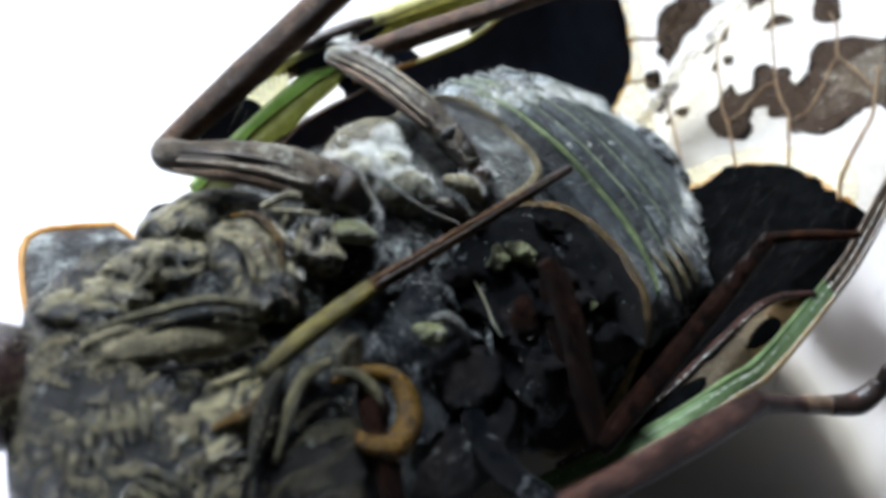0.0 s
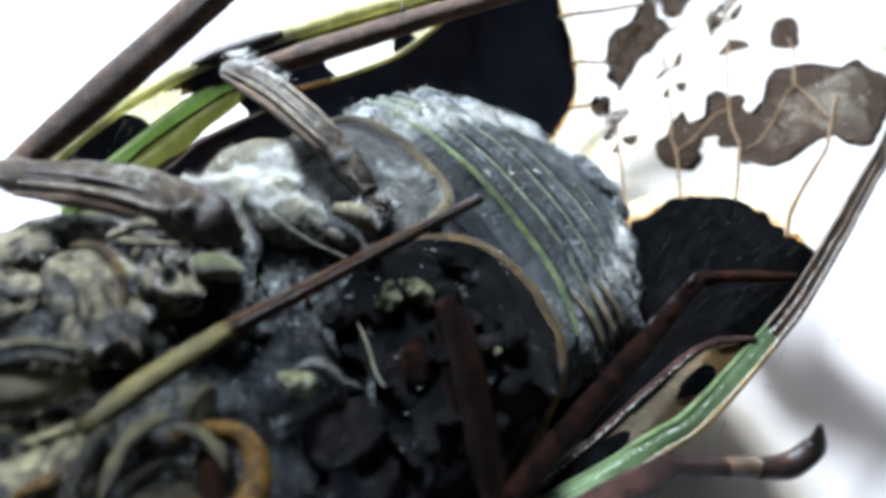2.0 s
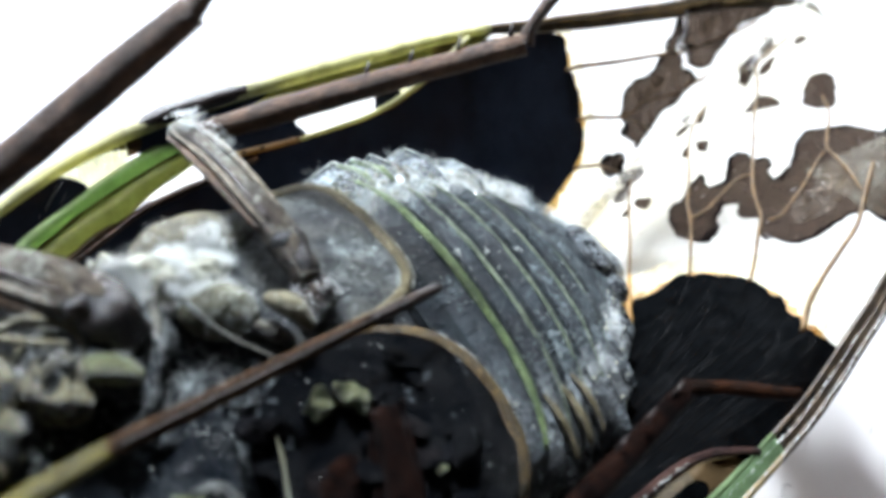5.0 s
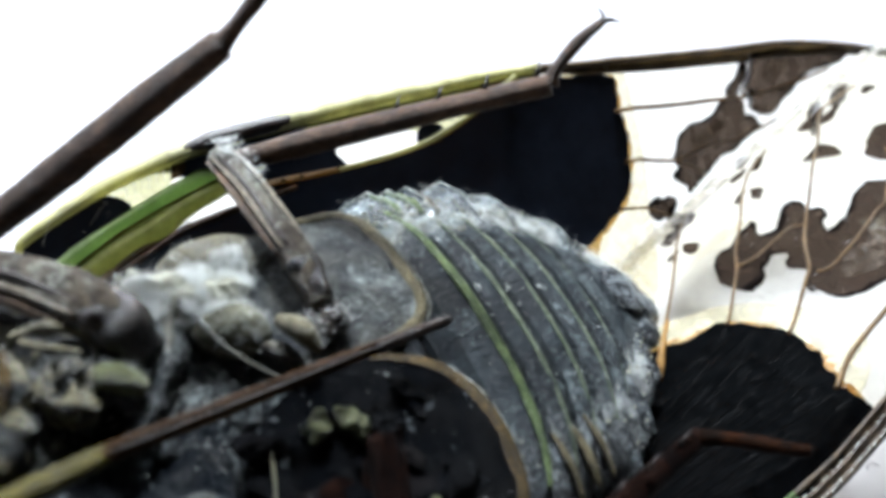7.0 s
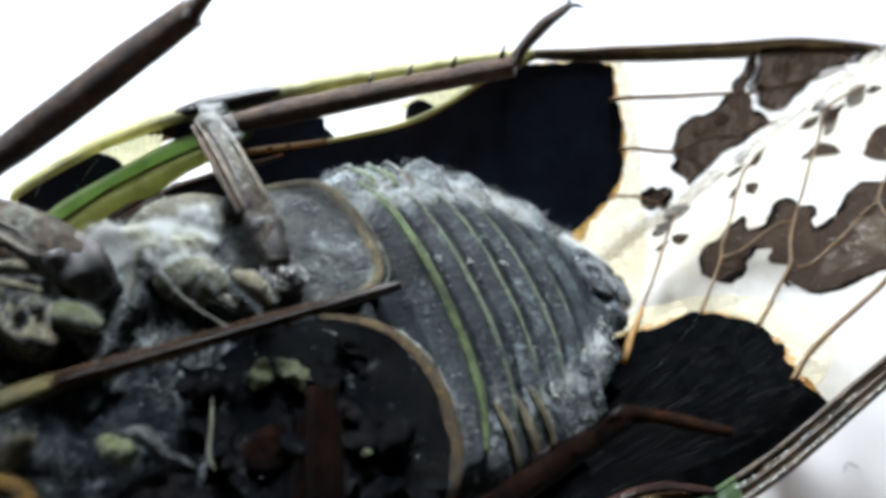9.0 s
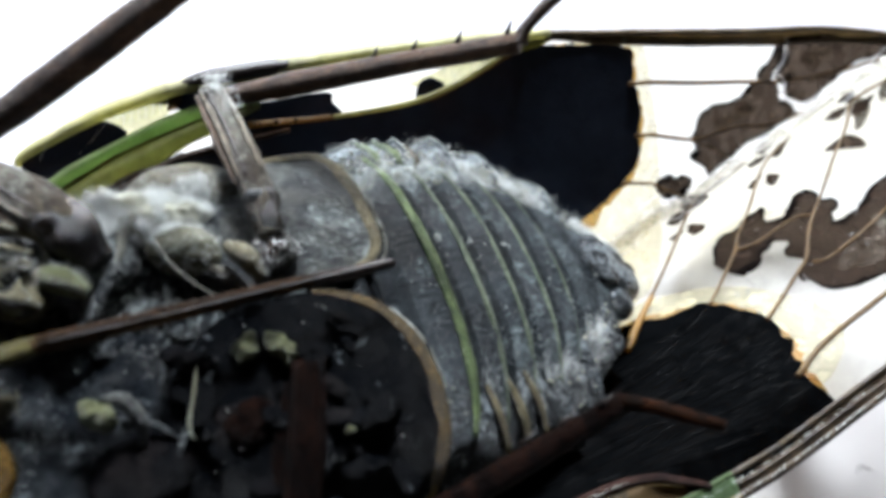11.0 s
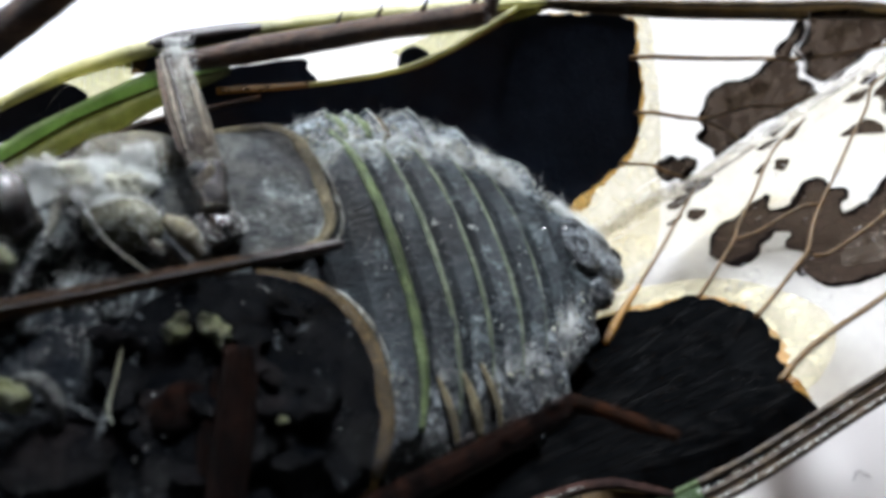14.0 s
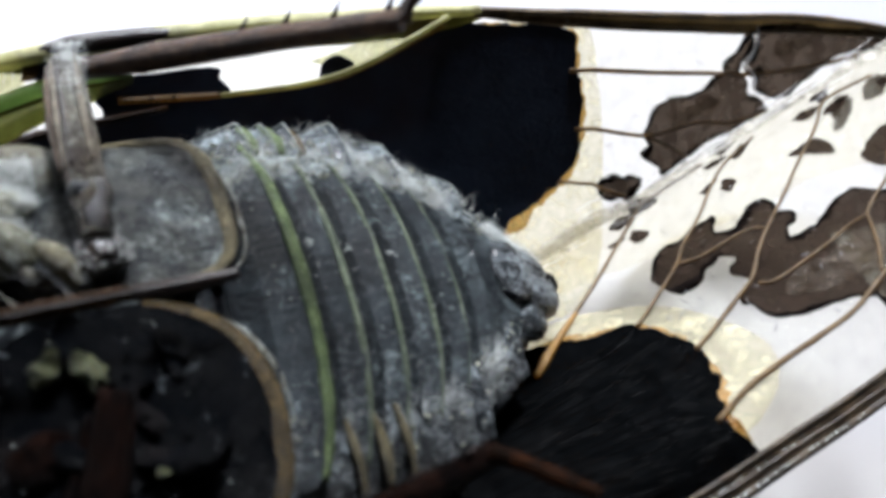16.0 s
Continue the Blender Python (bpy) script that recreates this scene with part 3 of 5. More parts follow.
def disc(cx, cy, rx, ry, lift, dome, n_r=10, n_a=44, power=2.3, thick=0.12, crease=0.0, brim=9.0):
    """A rounded cover lying on the belly."""
    bm = bmesh.new()
    rings, edge = [], []
    for i in range(1, n_r + 1):
        f = i / n_r
        ring = []
        for j in range(n_a):
            a = 2 * math.pi * j / n_a
            c, s = math.cos(a), math.sin(a)
            k = (abs(c) ** power + abs(s) ** power) ** (-1 / power)
            x, y = cx + rx * k * c * f, cy + ry * k * s * f
            z = belly(x, min(y, brim)) - 0.25 * max(0.0, y - brim) + lift + dome * (1 - f * f) + 0.06 * noise.noise(Vector((x, y, 0)) * 1.7) + crease * crag(Vector((x, y, 2.0)) * 0.8) * (1 - f**4)
            ring.append(bm.verts.new((x, y, z)))
            if i == n_r:
                edge.append(Vector((x, y, z)))
        rings.append(ring)
    mid = bm.verts.new((cx, cy, belly(cx, cy) + lift + dome))
    faces = [bm.faces.new((mid, rings[0][j], rings[0][(j + 1) % n_a])) for j in range(n_a)]
    for a, b in zip(rings, rings[1:]):
        faces += [bm.faces.new((a[j], a[(j + 1) % n_a], b[(j + 1) % n_a], b[j])) for j in range(n_a)]
    bmesh.ops.recalc_face_normals(bm, faces=faces)
    bm.normal_update()
    bmesh.ops.solidify(bm, geom=faces, thickness=thick)
    return bm, edge


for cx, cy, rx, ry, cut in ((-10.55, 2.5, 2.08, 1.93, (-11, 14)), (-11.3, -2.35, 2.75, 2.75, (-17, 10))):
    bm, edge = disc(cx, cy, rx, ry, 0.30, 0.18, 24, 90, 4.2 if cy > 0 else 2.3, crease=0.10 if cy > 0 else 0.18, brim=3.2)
    operculum = part("operculum", bm, M_OPERC if cy > 0 else M_SHADEOP, abdomen, "dark rounded sound-organ cover with wax dust")
    rim = [edge[j % len(edge)] for j in range(2 * cut[0], 2 * cut[1], 2)]
    part("rim", tube(bmesh.new(), rim, [0.05, 0.12, 0.17, 0.20, 0.12, 0.05] if cy > 0 else [0.14, 0.20, 0.20, 0.19, 0.16, 0.08], 14, 0.4, rough=0.25), M_RIMPALE if cy > 0 else M_RIM, abdomen, "olive-brown thickened rim")
    lip = [p + Vector((0.34, 0, -0.22)) for p in (rim[4:-6] if cy > 0 else rim[17:-2])]
    part("lip", tube(bmesh.new(), lip, [0.02, 0.06, 0.05, 0.02], 8, 0.7, rough=0.4), M_ASH, abdomen, "pale waxy lip")

# ---- thorax pieces ----
def piece(name, material, label, *lumps, parent=thorax, rough=0.15, size=0.8):
    bm = bmesh.new()
    lump(bm, *lumps[0], rough, size)
    first = part(name, bm, material, parent, label)
    for more in lumps[1:]:
        bm = bmesh.new()
        lump(bm, *more, rough, size)
        part(name + "_lobe", bm, material, parent, label)
    return first


def rib(name, material, label, knots, radii, parent=thorax, n=24, flat=0.9, rough=0.25):
    return part(name, tube(bmesh.new(), curve(knots, n), radii, 10, flat, rough=rough), material, parent, label)


# leg joints: short pale sleeves
rib("trochanter", M_PALE, "pale yellow-green leg joint", [(-15.75, 1.75, 5.85), (-15.3, 1.42, 6.0), (-14.9, 1.08, 5.95)], [0.12, 0.27, 0.29, 0.24, 0.15], rough=0.1)
piece("trochanter", M_PALE, "pale yellow-green leg joint", ((-15.25, -1.35, 5.66), (0.34, 0.21, 0.22), (0, 0, -45)), rough=0.4, size=0.4)
piece("trochanter", M_PALE, "pale yellow-green leg joint", ((-12.25, -0.72, 5.66), (0.40, 0.20, 0.22), (0, 0, 50)), rough=0.5, size=0.35)
rib("hook", M_OPERC, "waxy grey hook beside the joint", [(-15.15, -1.1, 5.75), (-14.75, -1.3, 5.85), (-14.55, -1.75, 5.65), (-14.6, -2.05, 5.4)], [0.10, 0.17, 0.14, 0.06])
piece("trochanter", M_PALE, "pale yellow-green leg joint", ((-11.6, -0.95, 5.70), (0.40, 0.21, 0.22), (0, 0, -65)), rough=0.5, size=0.35)
rib("trochanter", M_GREYTAN, "olive leg joint", [(-12.0, 1.65, 5.9), (-11.75, 1.2, 6.05), (-11.5, 0.7, 5.85)], [0.14, 0.25, 0.24, 0.12], rough=0.15)
rib("trochanter", M_LEGGREY, "brown leg joint", [(-12.4, 1.4, 5.5), (-12.1, 1.1, 5.55), (-11.8, 0.75, 5.45)], [0.12, 0.22, 0.14], rough=0.2)
# hips
piece("coxa", M_HIP, "grey waxy domed hind hip", ((-12.75, 1.98, 5.42), (0.78, 0.62, 0.46), (0, 0, -20)), rough=0.10, size=0.6)
piece("coxa", M_DARK, "blackish hind hip", ((-12.6, -1.9, 5.0), (1.0, 0.8, 0.45), (0, 0, 25)), rough=0.1)
piece("coxa", M_DARK, "blackish middle hip", ((-14.6, -2.4, 4.95), (1.1, 0.8, 0.45), (0, 0, 20)), rough=0.1)
piece("coxa", M_BREAST, "dark waxy middle hip", ((-14.35, 2.2, 5.35), (0.7, 0.8, 0.45), (0, 0, -20)), rough=0.1)
# woolly side and the cables that run down from it
piece("side_plate", M_WHITE, "white woolly side plate", ((-13.6, 3.1, 5.25), (1.0, 0.62, 0.42), (10, 0, -12)), ((-12.75, 2.95, 5.3), (0.85, 0.46, 0.38), (0, 0, 0)), ((-14.2, 2.85, 5.25), (0.6, 0.5, 0.36), (0, 0, 0)), rough=0.2, size=0.4)
rng = random.Random(61)
for k in range(14):
    x, y = -14.5 + 2.2 * k / 13 + rng.gauss(0, 0.06), 3.15 + rng.gauss(0, 0.24)
    r = rng.uniform(0.26, 0.42)
    piece("wool_tuft", M_HIP if k % 3 == 2 else M_WHITE, "tuft of cream white wax wool", ((x, y, 5.36 - 0.5 * abs(y - 2.9)), (r * 0.52, r * 1.7, r * 0.55), (rng.uniform(-20, 20), 0, rng.uniform(-25, 45))), rough=0.16, size=0.3)
rib("ridge", M_ASH, "whitish ridge", [(-13.8, 3.0, 5.6), (-13.95, 2.5, 5.75), (-14.1, 2.0, 5.75), (-14.5, 1.4, 5.6)], [0.12, 0.14, 0.09, 0.05])
rib("ridge", M_BREAST, "waxy ridge", [(-14.3, 1.7, 5.85), (-14.6, 1.2, 5.75), (-15.1, 0.6, 5.6), (-15.7, 0.4, 5.4)], [0.10, 0.13, 0.11, 0.06])
rib("ridge", M_ASH, "pale curved cable", [(-13.55, 2.75, 5.75), (-13.5, 2.2, 5.95), (-13.15, 1.3, 5.88), (-12.5, 0.5, 5.75)], [0.13, 0.07, 0.045, 0.03], rough=0.25)
rib("ridge", M_BREAST, "waxy ridge", [(-14.9, 2.9, 5.6), (-14.6, 2.3, 5.7), (-14.7, 1.6, 5.6)], [0.06, 0.10, 0.05])
piece("side_plate", M_DOME, "olive-grey domed side plate with black mottling", ((-12.1, 3.75, 4.85), (1.45, 0.82, 0.75), (20, 0, -8)), rough=0.04)
rib("ridge", M_RIM, "olive plate edge", [(-13.5, 4.0, 5.05), (-12.4, 4.35, 5.3), (-11.2, 4.05, 5.3), (-10.7, 3.4, 5.35)], [0.03, 0.06, 0.06, 0.03])
piece("side_plate", M_TAN, "mottled tan side plate", ((-17.0, 3.7, 4.6), (1.7, 0.7, 0.7), (0, 0, -15)), rough=0.14)
piece("side_plate", M_DARK, "blackish side plate", ((-15.6, -3.6, 4.3), (2.0, 0.8, 0.7), (0, 0, 10)), rough=0.1)
piece("coxa", M_JET, "black hip under the hind thigh", ((-11.0, 1.35, 5.72), (0.48, 0.50, 0.36), (0, 0, 10)), rough=0.18, size=0.5)
# breast
piece("coxa", M_LEGRED, "dark brown domed hip", ((-12.55, -2.1, 5.25), (0.6, 0.5, 0.36), (0, 0, 25)), rough=0.14, size=0.5)
piece("wax_lump", M_PALE, "small pale lump", ((-10.75, -2.9, 5.5), (0.14, 0.09, 0.08), (0, 0, 30)), rough=0.4, size=0.2)
rng = random.Random(52)
for k in range(26):
    x, y = rng.uniform(-14.0, -9.7), rng.uniform(-4.2, -0.5)
    r = rng.uniform(0.14, 0.36)
    piece("fold", (M_SHADEOP, M_SHADEOP, M_DARK)[k % 3], "crumpled dark skin fold", ((x, y, belly(x, y) + 0.50), (r * 1.7, r * 0.8, r * 0.55), (0, 0, rng.uniform(0, 180))), rough=0.35, size=0.35)
rib("tendon", M_HIP, "pale curved tendon", [(-13.3, -0.85, 5.7), (-13.5, -1.4, 5.72), (-13.75, -2.0, 5.68), (-13.72, -2.3, 5.6)], [0.015, 0.03, 0.035, 0.015], rough=0.3)
rib("ridge", M_BREAST, "waxy ridge", [(-12.85, -0.7, 5.5), (-13.25, -1.3, 5.55), (-13.7, -1.9, 5.45), (-14.3, -2.8, 5.1)], [0.05, 0.08, 0.08, 0.05])
rib("ridge", M_BREAST, "waxy ridge", [(-13.6, 0.0, 5.35), (-13.8, -0.5, 5.45), (-14.0, -1.2, 5.4)], [0.05, 0.08, 0.05])
rib("ridge", M_BREAST, "waxy ridge", [(-14.9, -1.6, 5.5), (-14.4, -1.7, 5.5), (-13.9, -2.1, 5.35)], [0.07, 0.10, 0.05])
for x, y, r in ((-13.9, 0.75, 0.42), (-13.1, 0.35, 0.35), (-12.4, 0.15, 0.35), (-11.6, 0.3, 0.45), (-10.9, 0.55, 0.5), (-10.5, -0.2, 0.4), (-14.6, 0.3, 0.35)):
    piece("breast_plate", M_BREAST, "waxy breast swelling", ((x, y, belly(x, y) + 0.02), (r * 1.3, r, r * 0.55), (0, 0, 40 * y)), rough=0.2, size=0.5)
# front hips: two tan lobes with brown ridges, dark between
piece("coxa", M_TAN, "tan front hip with dark spots", ((-16.1, 2.0, 5.45), (0.62, 1.05, 0.72), (0, 0, 8)), rough=0.2, size=0.6)
rib("coxa_edge", M_GREYTAN, "pale rim of the hip", [(-16.7, 2.9, 5.95), (-16.1, 2.75, 6.2), (-15.5, 2.35, 6.1), (-15.55, 1.8, 5.9)], [0.07, 0.11, 0.11, 0.06])
rib("coxa_edge", M_GREYTAN, "pale rim of the hip", [(-16.6, 2.7, 6.05), (-16.2, 2.3, 6.2), (-15.7, 2.1, 6.1)], [0.05, 0.08, 0.05])
front = piece("coxa", M_TAN, "tan and brown front hip", ((-17.45, 1.9, 5.4), (0.7, 1.3, 0.75), (0, 0, 0)), ((-17.0, 2.3, 5.6), (0.4, 0.8, 0.5), (0, 0, 20)), ((-17.9, 1.4, 5.5), (0.4, 0.7, 0.45), (0, 0, -15)), rough=0.13, size=0.8)
rib("ridge", M_YELLOW, "brown ridge", [(-17.3, 3.1, 5.8), (-17.0, 2.6, 6.15), (-17.1, 1.8, 6.2), (-17.5, 1.2, 6.0)], [0.03, 0.10, 0.12, 0.03], thorax, rough=0.5, flat=0.6)
rib("ridge", M_GREYTAN, "pale ridge", [(-17.9, 2.8, 5.85), (-17.75, 2.1, 6.15), (-18.0, 1.4, 6.0)], [0.03, 0.13, 0.04], thorax, rough=0.5, flat=0.6)
rib("ridge", M_LEGGREY, "dark fold", [(-17.5, 2.9, 5.9), (-17.4, 2.0, 6.2), (-17.6, 1.0, 5.95), (-17.4, 0.6, 5.8)], [0.03, 0.08, 0.10, 0.03], thorax, rough=0.5, flat=0.6)
piece("gap_shield", M_GROOVE, "black membrane between the hips", ((-15.75, 1.15, 5.1), (0.5, 0.5, 0.4), (0, 0, 0)), rough=0.05)
piece("breast_plate", M_GREYTAN, "pale shiny breast lobe", ((-16.95, -0.75, 5.35), (0.5, 0.24, 0.32), (0, 0, 30)), rough=0.06)

# ---- head pieces ----
piece("cheek_plate", M_GREYTAN, "long pale cheek plate", ((-19.65, 1.2, 5.4), (1.5, 0.48, 0.40), (0, 0, -20)), parent=head, rough=0.03)
rib("cheek_rim", M_OLIVE, "olive cheek ridge", [(-20.9, 2.2, 5.5), (-20.0, 1.85, 5.8), (-19.0, 1.5, 5.95), (-18.1, 0.95, 5.8)], [0.05, 0.11, 0.12, 0.07], head)
rib("cheek_groove", M_GROOVE, "black groove", [(-20.6, 1.55, 5.62), (-19.7, 1.45, 5.82), (-18.9, 1.1, 5.85), (-18.4, 0.8, 5.75)], [0.03, 0.08, 0.13, 0.06], head)
rib("cheek_rim", M_GREYTAN, "pale cheek ridge", [(-21.2, 2.1, 5.3), (-20.6, 1.9, 5.6), (-20.2, 1.6, 5.6)], [0.06, 0.11, 0.06], head)
piece("cheek_plate", M_TAN, "mottled cheek", ((-20.4, 2.7, 4.8), (1.1, 0.7, 0.55), (0, 0, -20)), ((-18.8, 2.95, 4.9), (1.2, 0.6, 0.6), (0, 0, -20)), parent=head, rough=0.22, size=0.4)
piece("cheek_plate", M_TAN, "mottled cheek", ((-19.8, -0.6, 5.15), (1.3, 0.8, 0.42), (0, 0, 20)), parent=head, rough=0.16, size=0.4)
rib("cheek_rim", M_YELLOW, "yellow-brown ridge", [(-20.3, -0.6, 5.5), (-19.7, -0.75, 5.75), (-19.2, -0.6, 5.75)], [0.06, 0.15, 0.08], head)
piece("cheek_plate", M_GREYTAN, "pale waxy patch", ((-20.9, -0.4, 5.45), (0.5, 0.35, 0.25), (0, 0, 20)), parent=head, rough=0.3, size=0.3)
face = piece("face", M_FACE, "swollen ribbed face", ((-21.7, -0.4, 5.0), (1.4, 1.25, 0.72), (0, -8, 0)), parent=head, rough=0.08, size=0.6)
for side in (1, -1):
    for k in range(7):
        x, y = -22.40 + 0.215 * k, 0.78 - 0.068 * k
        knots = [(x + 0.06, y + 0.12, 5.40 + 0.05 * k), (x - 0.10, y - 0.20, 5.56 + 0.04 * k), (x - 0.32, y - 0.62, 5.58 + 0.04 * k)]
        if side < 0:
            knots = [(a - 0.25, -0.9 - b, c - 0.05) for a, b, c in knots]
        part("rib", tube(bmesh.new(), curve(knots, 12), [0.03, 0.085, 0.08, 0.03], 8, 0.8, rough=0.3), M_FACERIB, head, "olive fold of the face")
for y, z in ((2.85, 3.7), (-2.4, 3.7)):
    bm = bmesh.new()
    lump(bm, (-22.4, y, z), (1.18, 1.25, 1.2), (0, 0, 0), 0.01, 1.0, 40)
    part("eye", bm, M_EYE, head, "shiny dark brown compound eye")
grid = []
for i in range(12):
    f = i / 11
    root, tip = Vector((-20.9 + 3.0 * f, 3.6, 2.9)), Vector((-20.75 + 2.9 * f, 4.5 + 1.95 * math.sin(min(1, f * 2.4) * math.pi / 2) - 0.55 * max(0, f - 0.5) * 2, 2.45))
    grid.append([root.lerp(tip, j / 9) + Vector((0, 0, 0.25 * math.sin(j / 9 * 3) + 0.06 * noise.noise(Vector((i, j, 0)) * 0.4))) for j in range(10)])
flap = part("collar_flap", sheet(bmesh.new(), grid, 0.16), M_FLAPSKIN, thorax, "flat grey-brown collar flap")
rim = [row[-1] for row in grid]
part("flap_edge", tube(bmesh.new(), [*grid[0][5:-1], *rim, *grid[-1][4:-1][::-1]], [0.07, 0.10, 0.10, 0.07], 8, 0.7), M_FLAPEDGE, thorax, "amber translucent edge")
piece("side_plate", M_DARK, "small dark lobe", ((-17.55, 4.75, 3.8), (0.4, 0.3, 0.5), (0, 0, 0)), rough=0.1)
line = curve([(-21.2, 1.6, 5.3), (-20.4, 0.85, 5.55), (-19.5, 0.4, 5.72), (-18.6, 0.2, 5.75), (-18.6, -0.3, 5.8), (-19.1, -0.75, 5.85), (-19.9, -1.4, 5.75), (-20.7, -2.1, 5.5)], 50)
part("suture", tube(bmesh.new(), line, [0.05, 0.08, 0.09, 0.10, 0.10], 8, 0.6, rough=0.2), M_GROOVE, head, "black suture")

# ---- beak ----
beak = part("beak", tube(bmesh.new(), curve([(-16.1, 0.03, 6.2), (-13.5, 0.05, 6.32), (-11, 0.1, 6.4), (-8.9, 0.13, 6.42)], 30), [0.20, 0.18, 0.155, 0.10], 14, 0.8, 0.12), M_BEAK, cicada, "long brown piercing beak along the belly")
part("beak_base", tube(bmesh.new(), curve([(-19.0, -0.25, 5.75), (-17.6, -0.08, 6.05), (-16.0, 0.03, 6.2)], 16), [0.15, 0.23, 0.24, 0.205], 14, 0.8, 0.1, rough=0.1), M_BEAKG, beak, "olive-green beak base")
part("beak_tip", tube(bmesh.new(), curve([(-10.7, 0.105, 6.405), (-9.6, 0.12, 6.42), (-8.9, 0.13, 6.43), (-8.75, 0.13, 6.43)], 14), [0.150, 0.138, 0.12, 0.04], 12, 0.85), M_CLAW, beak, "blackish beak tip")
for dy in (-0.05, 0.075):
    line = curve([(-16.0, 0.03 + dy, 6.365), (-13.5, 0.05 + dy, 6.465), (-11, 0.1 + dy * 0.8, 6.52), (-9.4, 0.13 + dy * 0.6, 6.515)], 20)
    part("groove_edge", tube(bmesh.new(), line, [0.025, 0.03, 0.02], 6), M_LEG if dy > 0 else M_CLAW, beak)


# ---- legs ----
def limb(name, knots, radii, material, parent, label="", groove=0.0, flat=0.85, n=26, seg=14, rough=0.06):
    return part(name, tube(bmesh.new(), curve(knots, n), radii, seg, flat, groove, rough=rough), material, parent, label)


def spine(base_at, tip, r, parent):
    return part("spine", tube(bmesh.new(), [Vector(base_at), Vector(base_at).lerp(Vector(tip), 0.5), Vector(tip)], [r, r * 0.6, 0.01], 6), M_CLAW, parent)


def claws(at, way, parent, size=0.35):
    at, way = Vector(at), Vector(way).normalized()
    side = way.cross(Vector((0.3, 0.2, 1))).normalized()
    for s in (1, -1):
        line = curve([at, at + (way + side * s * 0.5) * size * 0.6, at + (way * 0.9 + side * s * 1.1) * size], 7)
        part("claw", tube(bmesh.new(), line, [0.07, 0.05, 0.01], 6), M_CLAW, parent)


def pale_ridges(knots, lift, parent, r=0.06, material=M_RIDGE):
    for d in lift:
        line = curve([Vector(k) + Vector(d) for k in knots], 18)
        part("ridge", tube(bmesh.new(), line, [r * 0.4, r, r * 0.9, r * 0.4], 6, rough=0.35), material, parent, "pale ridge")


# front leg on the +y side
k = [(-14.75, 2.1, 5.9), (-15.3, 2.95, 6.15), (-16.1, 4.1, 5.85), (-16.95, 5.2, 5.3)]
femur = limb("front_leg", k, [0.42, 0.62, 0.60, 0.50, 0.36], M_LEGGREY, cicada, "thick grooved grey-brown front leg", 0.05)
pale_ridges(k[1:], ((-0.40, -0.28, 0.33),), femur, 0.08)
pale_ridges(k[1:], ((-0.24, -0.14, 0.44),), femur, 0.06, M_CLAW)
pale_ridges(k[1:], ((-0.50, -0.36, 0.12),), femur, 0.16, M_THIGHTAN)
limb("femur_base", [(-14.55, 1.8, 5.82), (-14.85, 2.25, 6.0), (-15.15, 2.75, 6.12), (-15.5, 3.25, 6.12)], [0.40, 0.60, 0.66, 0.40], M_JET, femur, "shiny black base of the thigh", 0.05, rough=0.3)
limb("knee", [(-16.7, 4.9, 5.4), (-17.1, 5.4, 5.2), (-17.05, 5.7, 5.15)], [0.38, 0.42, 0.3], M_LEGGREY, femur)
tibia = limb("tibia", [(-16.95, 5.85, 4.75), (-15.5, 5.97, 5.88), (-13.6, 5.97, 7.7), (-11.86, 5.93, 9.4)], [0.30, 0.37, 0.42, 0.40, 0.34], M_LEG, femur, "rough brown shin", 0.05)
limb("tarsus", [(-11.95, 5.9, 9.35), (-11.65, 5.95, 9.75), (-11.3, 6.0, 10.3), (-10.9, 6.05, 10.8)], [0.26, 0.17, 0.19, 0.15], M_LEG, femur, "brown foot")
# hind leg on the +y side
k = [(-11.0, 1.6, 5.95), (-11.0, 3.0, 6.1), (-10.9, 5.0, 5.65), (-10.72, 6.85, 4.82)]
femur = limb("hind_leg", k, [0.32, 0.40, 0.43, 0.40, 0.34], M_LEGGREY, cicada, "grooved grey-brown hind leg", 0.06)
pale_ridges(k[1:], ((-0.33, 0.0, 0.22), (0.16, 0.05, 0.37)), femur, 0.075)
pale_ridges(k[1:], ((-0.20, 0.0, 0.31),), femur, 0.05, M_CLAW)
pale_ridges(k[1:], ((-0.40, -0.02, 0.04),), femur, 0.13, M_THIGHTAN)
limb("knee", [(-10.76, 6.45, 5.05), (-10.7, 6.8, 4.88), (-10.66, 7.02, 4.72)], [0.34, 0.38, 0.33], M_ASH, femur, "whitish hollow end of the thigh")
limb("knee_socket", [(-10.70, 6.9, 4.86), (-10.66, 7.06, 4.76)], [0.20, 0.16], M_CLAW, femur, "dark plug for the shade in the hollow end")
limb("femur_base", [(-11.0, 1.45, 5.92), (-11.0, 2.0, 6.02), (-11.0, 2.6, 6.09), (-10.99, 3.1, 6.1)], [0.26, 0.38, 0.43, 0.24], M_JET, femur, "blackish base of the thigh", 0.05, rough=0.25)
tibia = limb("tibia", [(-10.5, 6.8, 4.75), (-8.85, 5.7, 6.3), (-7.05, 4.5, 7.95), (-5.25, 3.25, 9.6)], [0.26, 0.34, 0.32, 0.28, 0.27], M_LEG, femur, "brown spiny shin", 0.08)
for f in (0.55, 0.68, 0.82, 0.97):
    p = Vector((-10.5, 6.8, 4.75)).lerp(Vector((-5.25, 3.25, 9.6)), f) + Vector((-0.02, 0.2, 0.12))
    spine(p, p + Vector((0.22, 0.30, 0.20)), 0.07, femur)
limb("tarsus", [(-5.25, 3.25, 9.6), (-5.1, 3.42, 9.88), (-4.6, 3.6, 10.45), (-4.1, 3.67, 10.85)], [0.20, 0.14, 0.15, 0.10], M_LEG, femur, "brown foot")
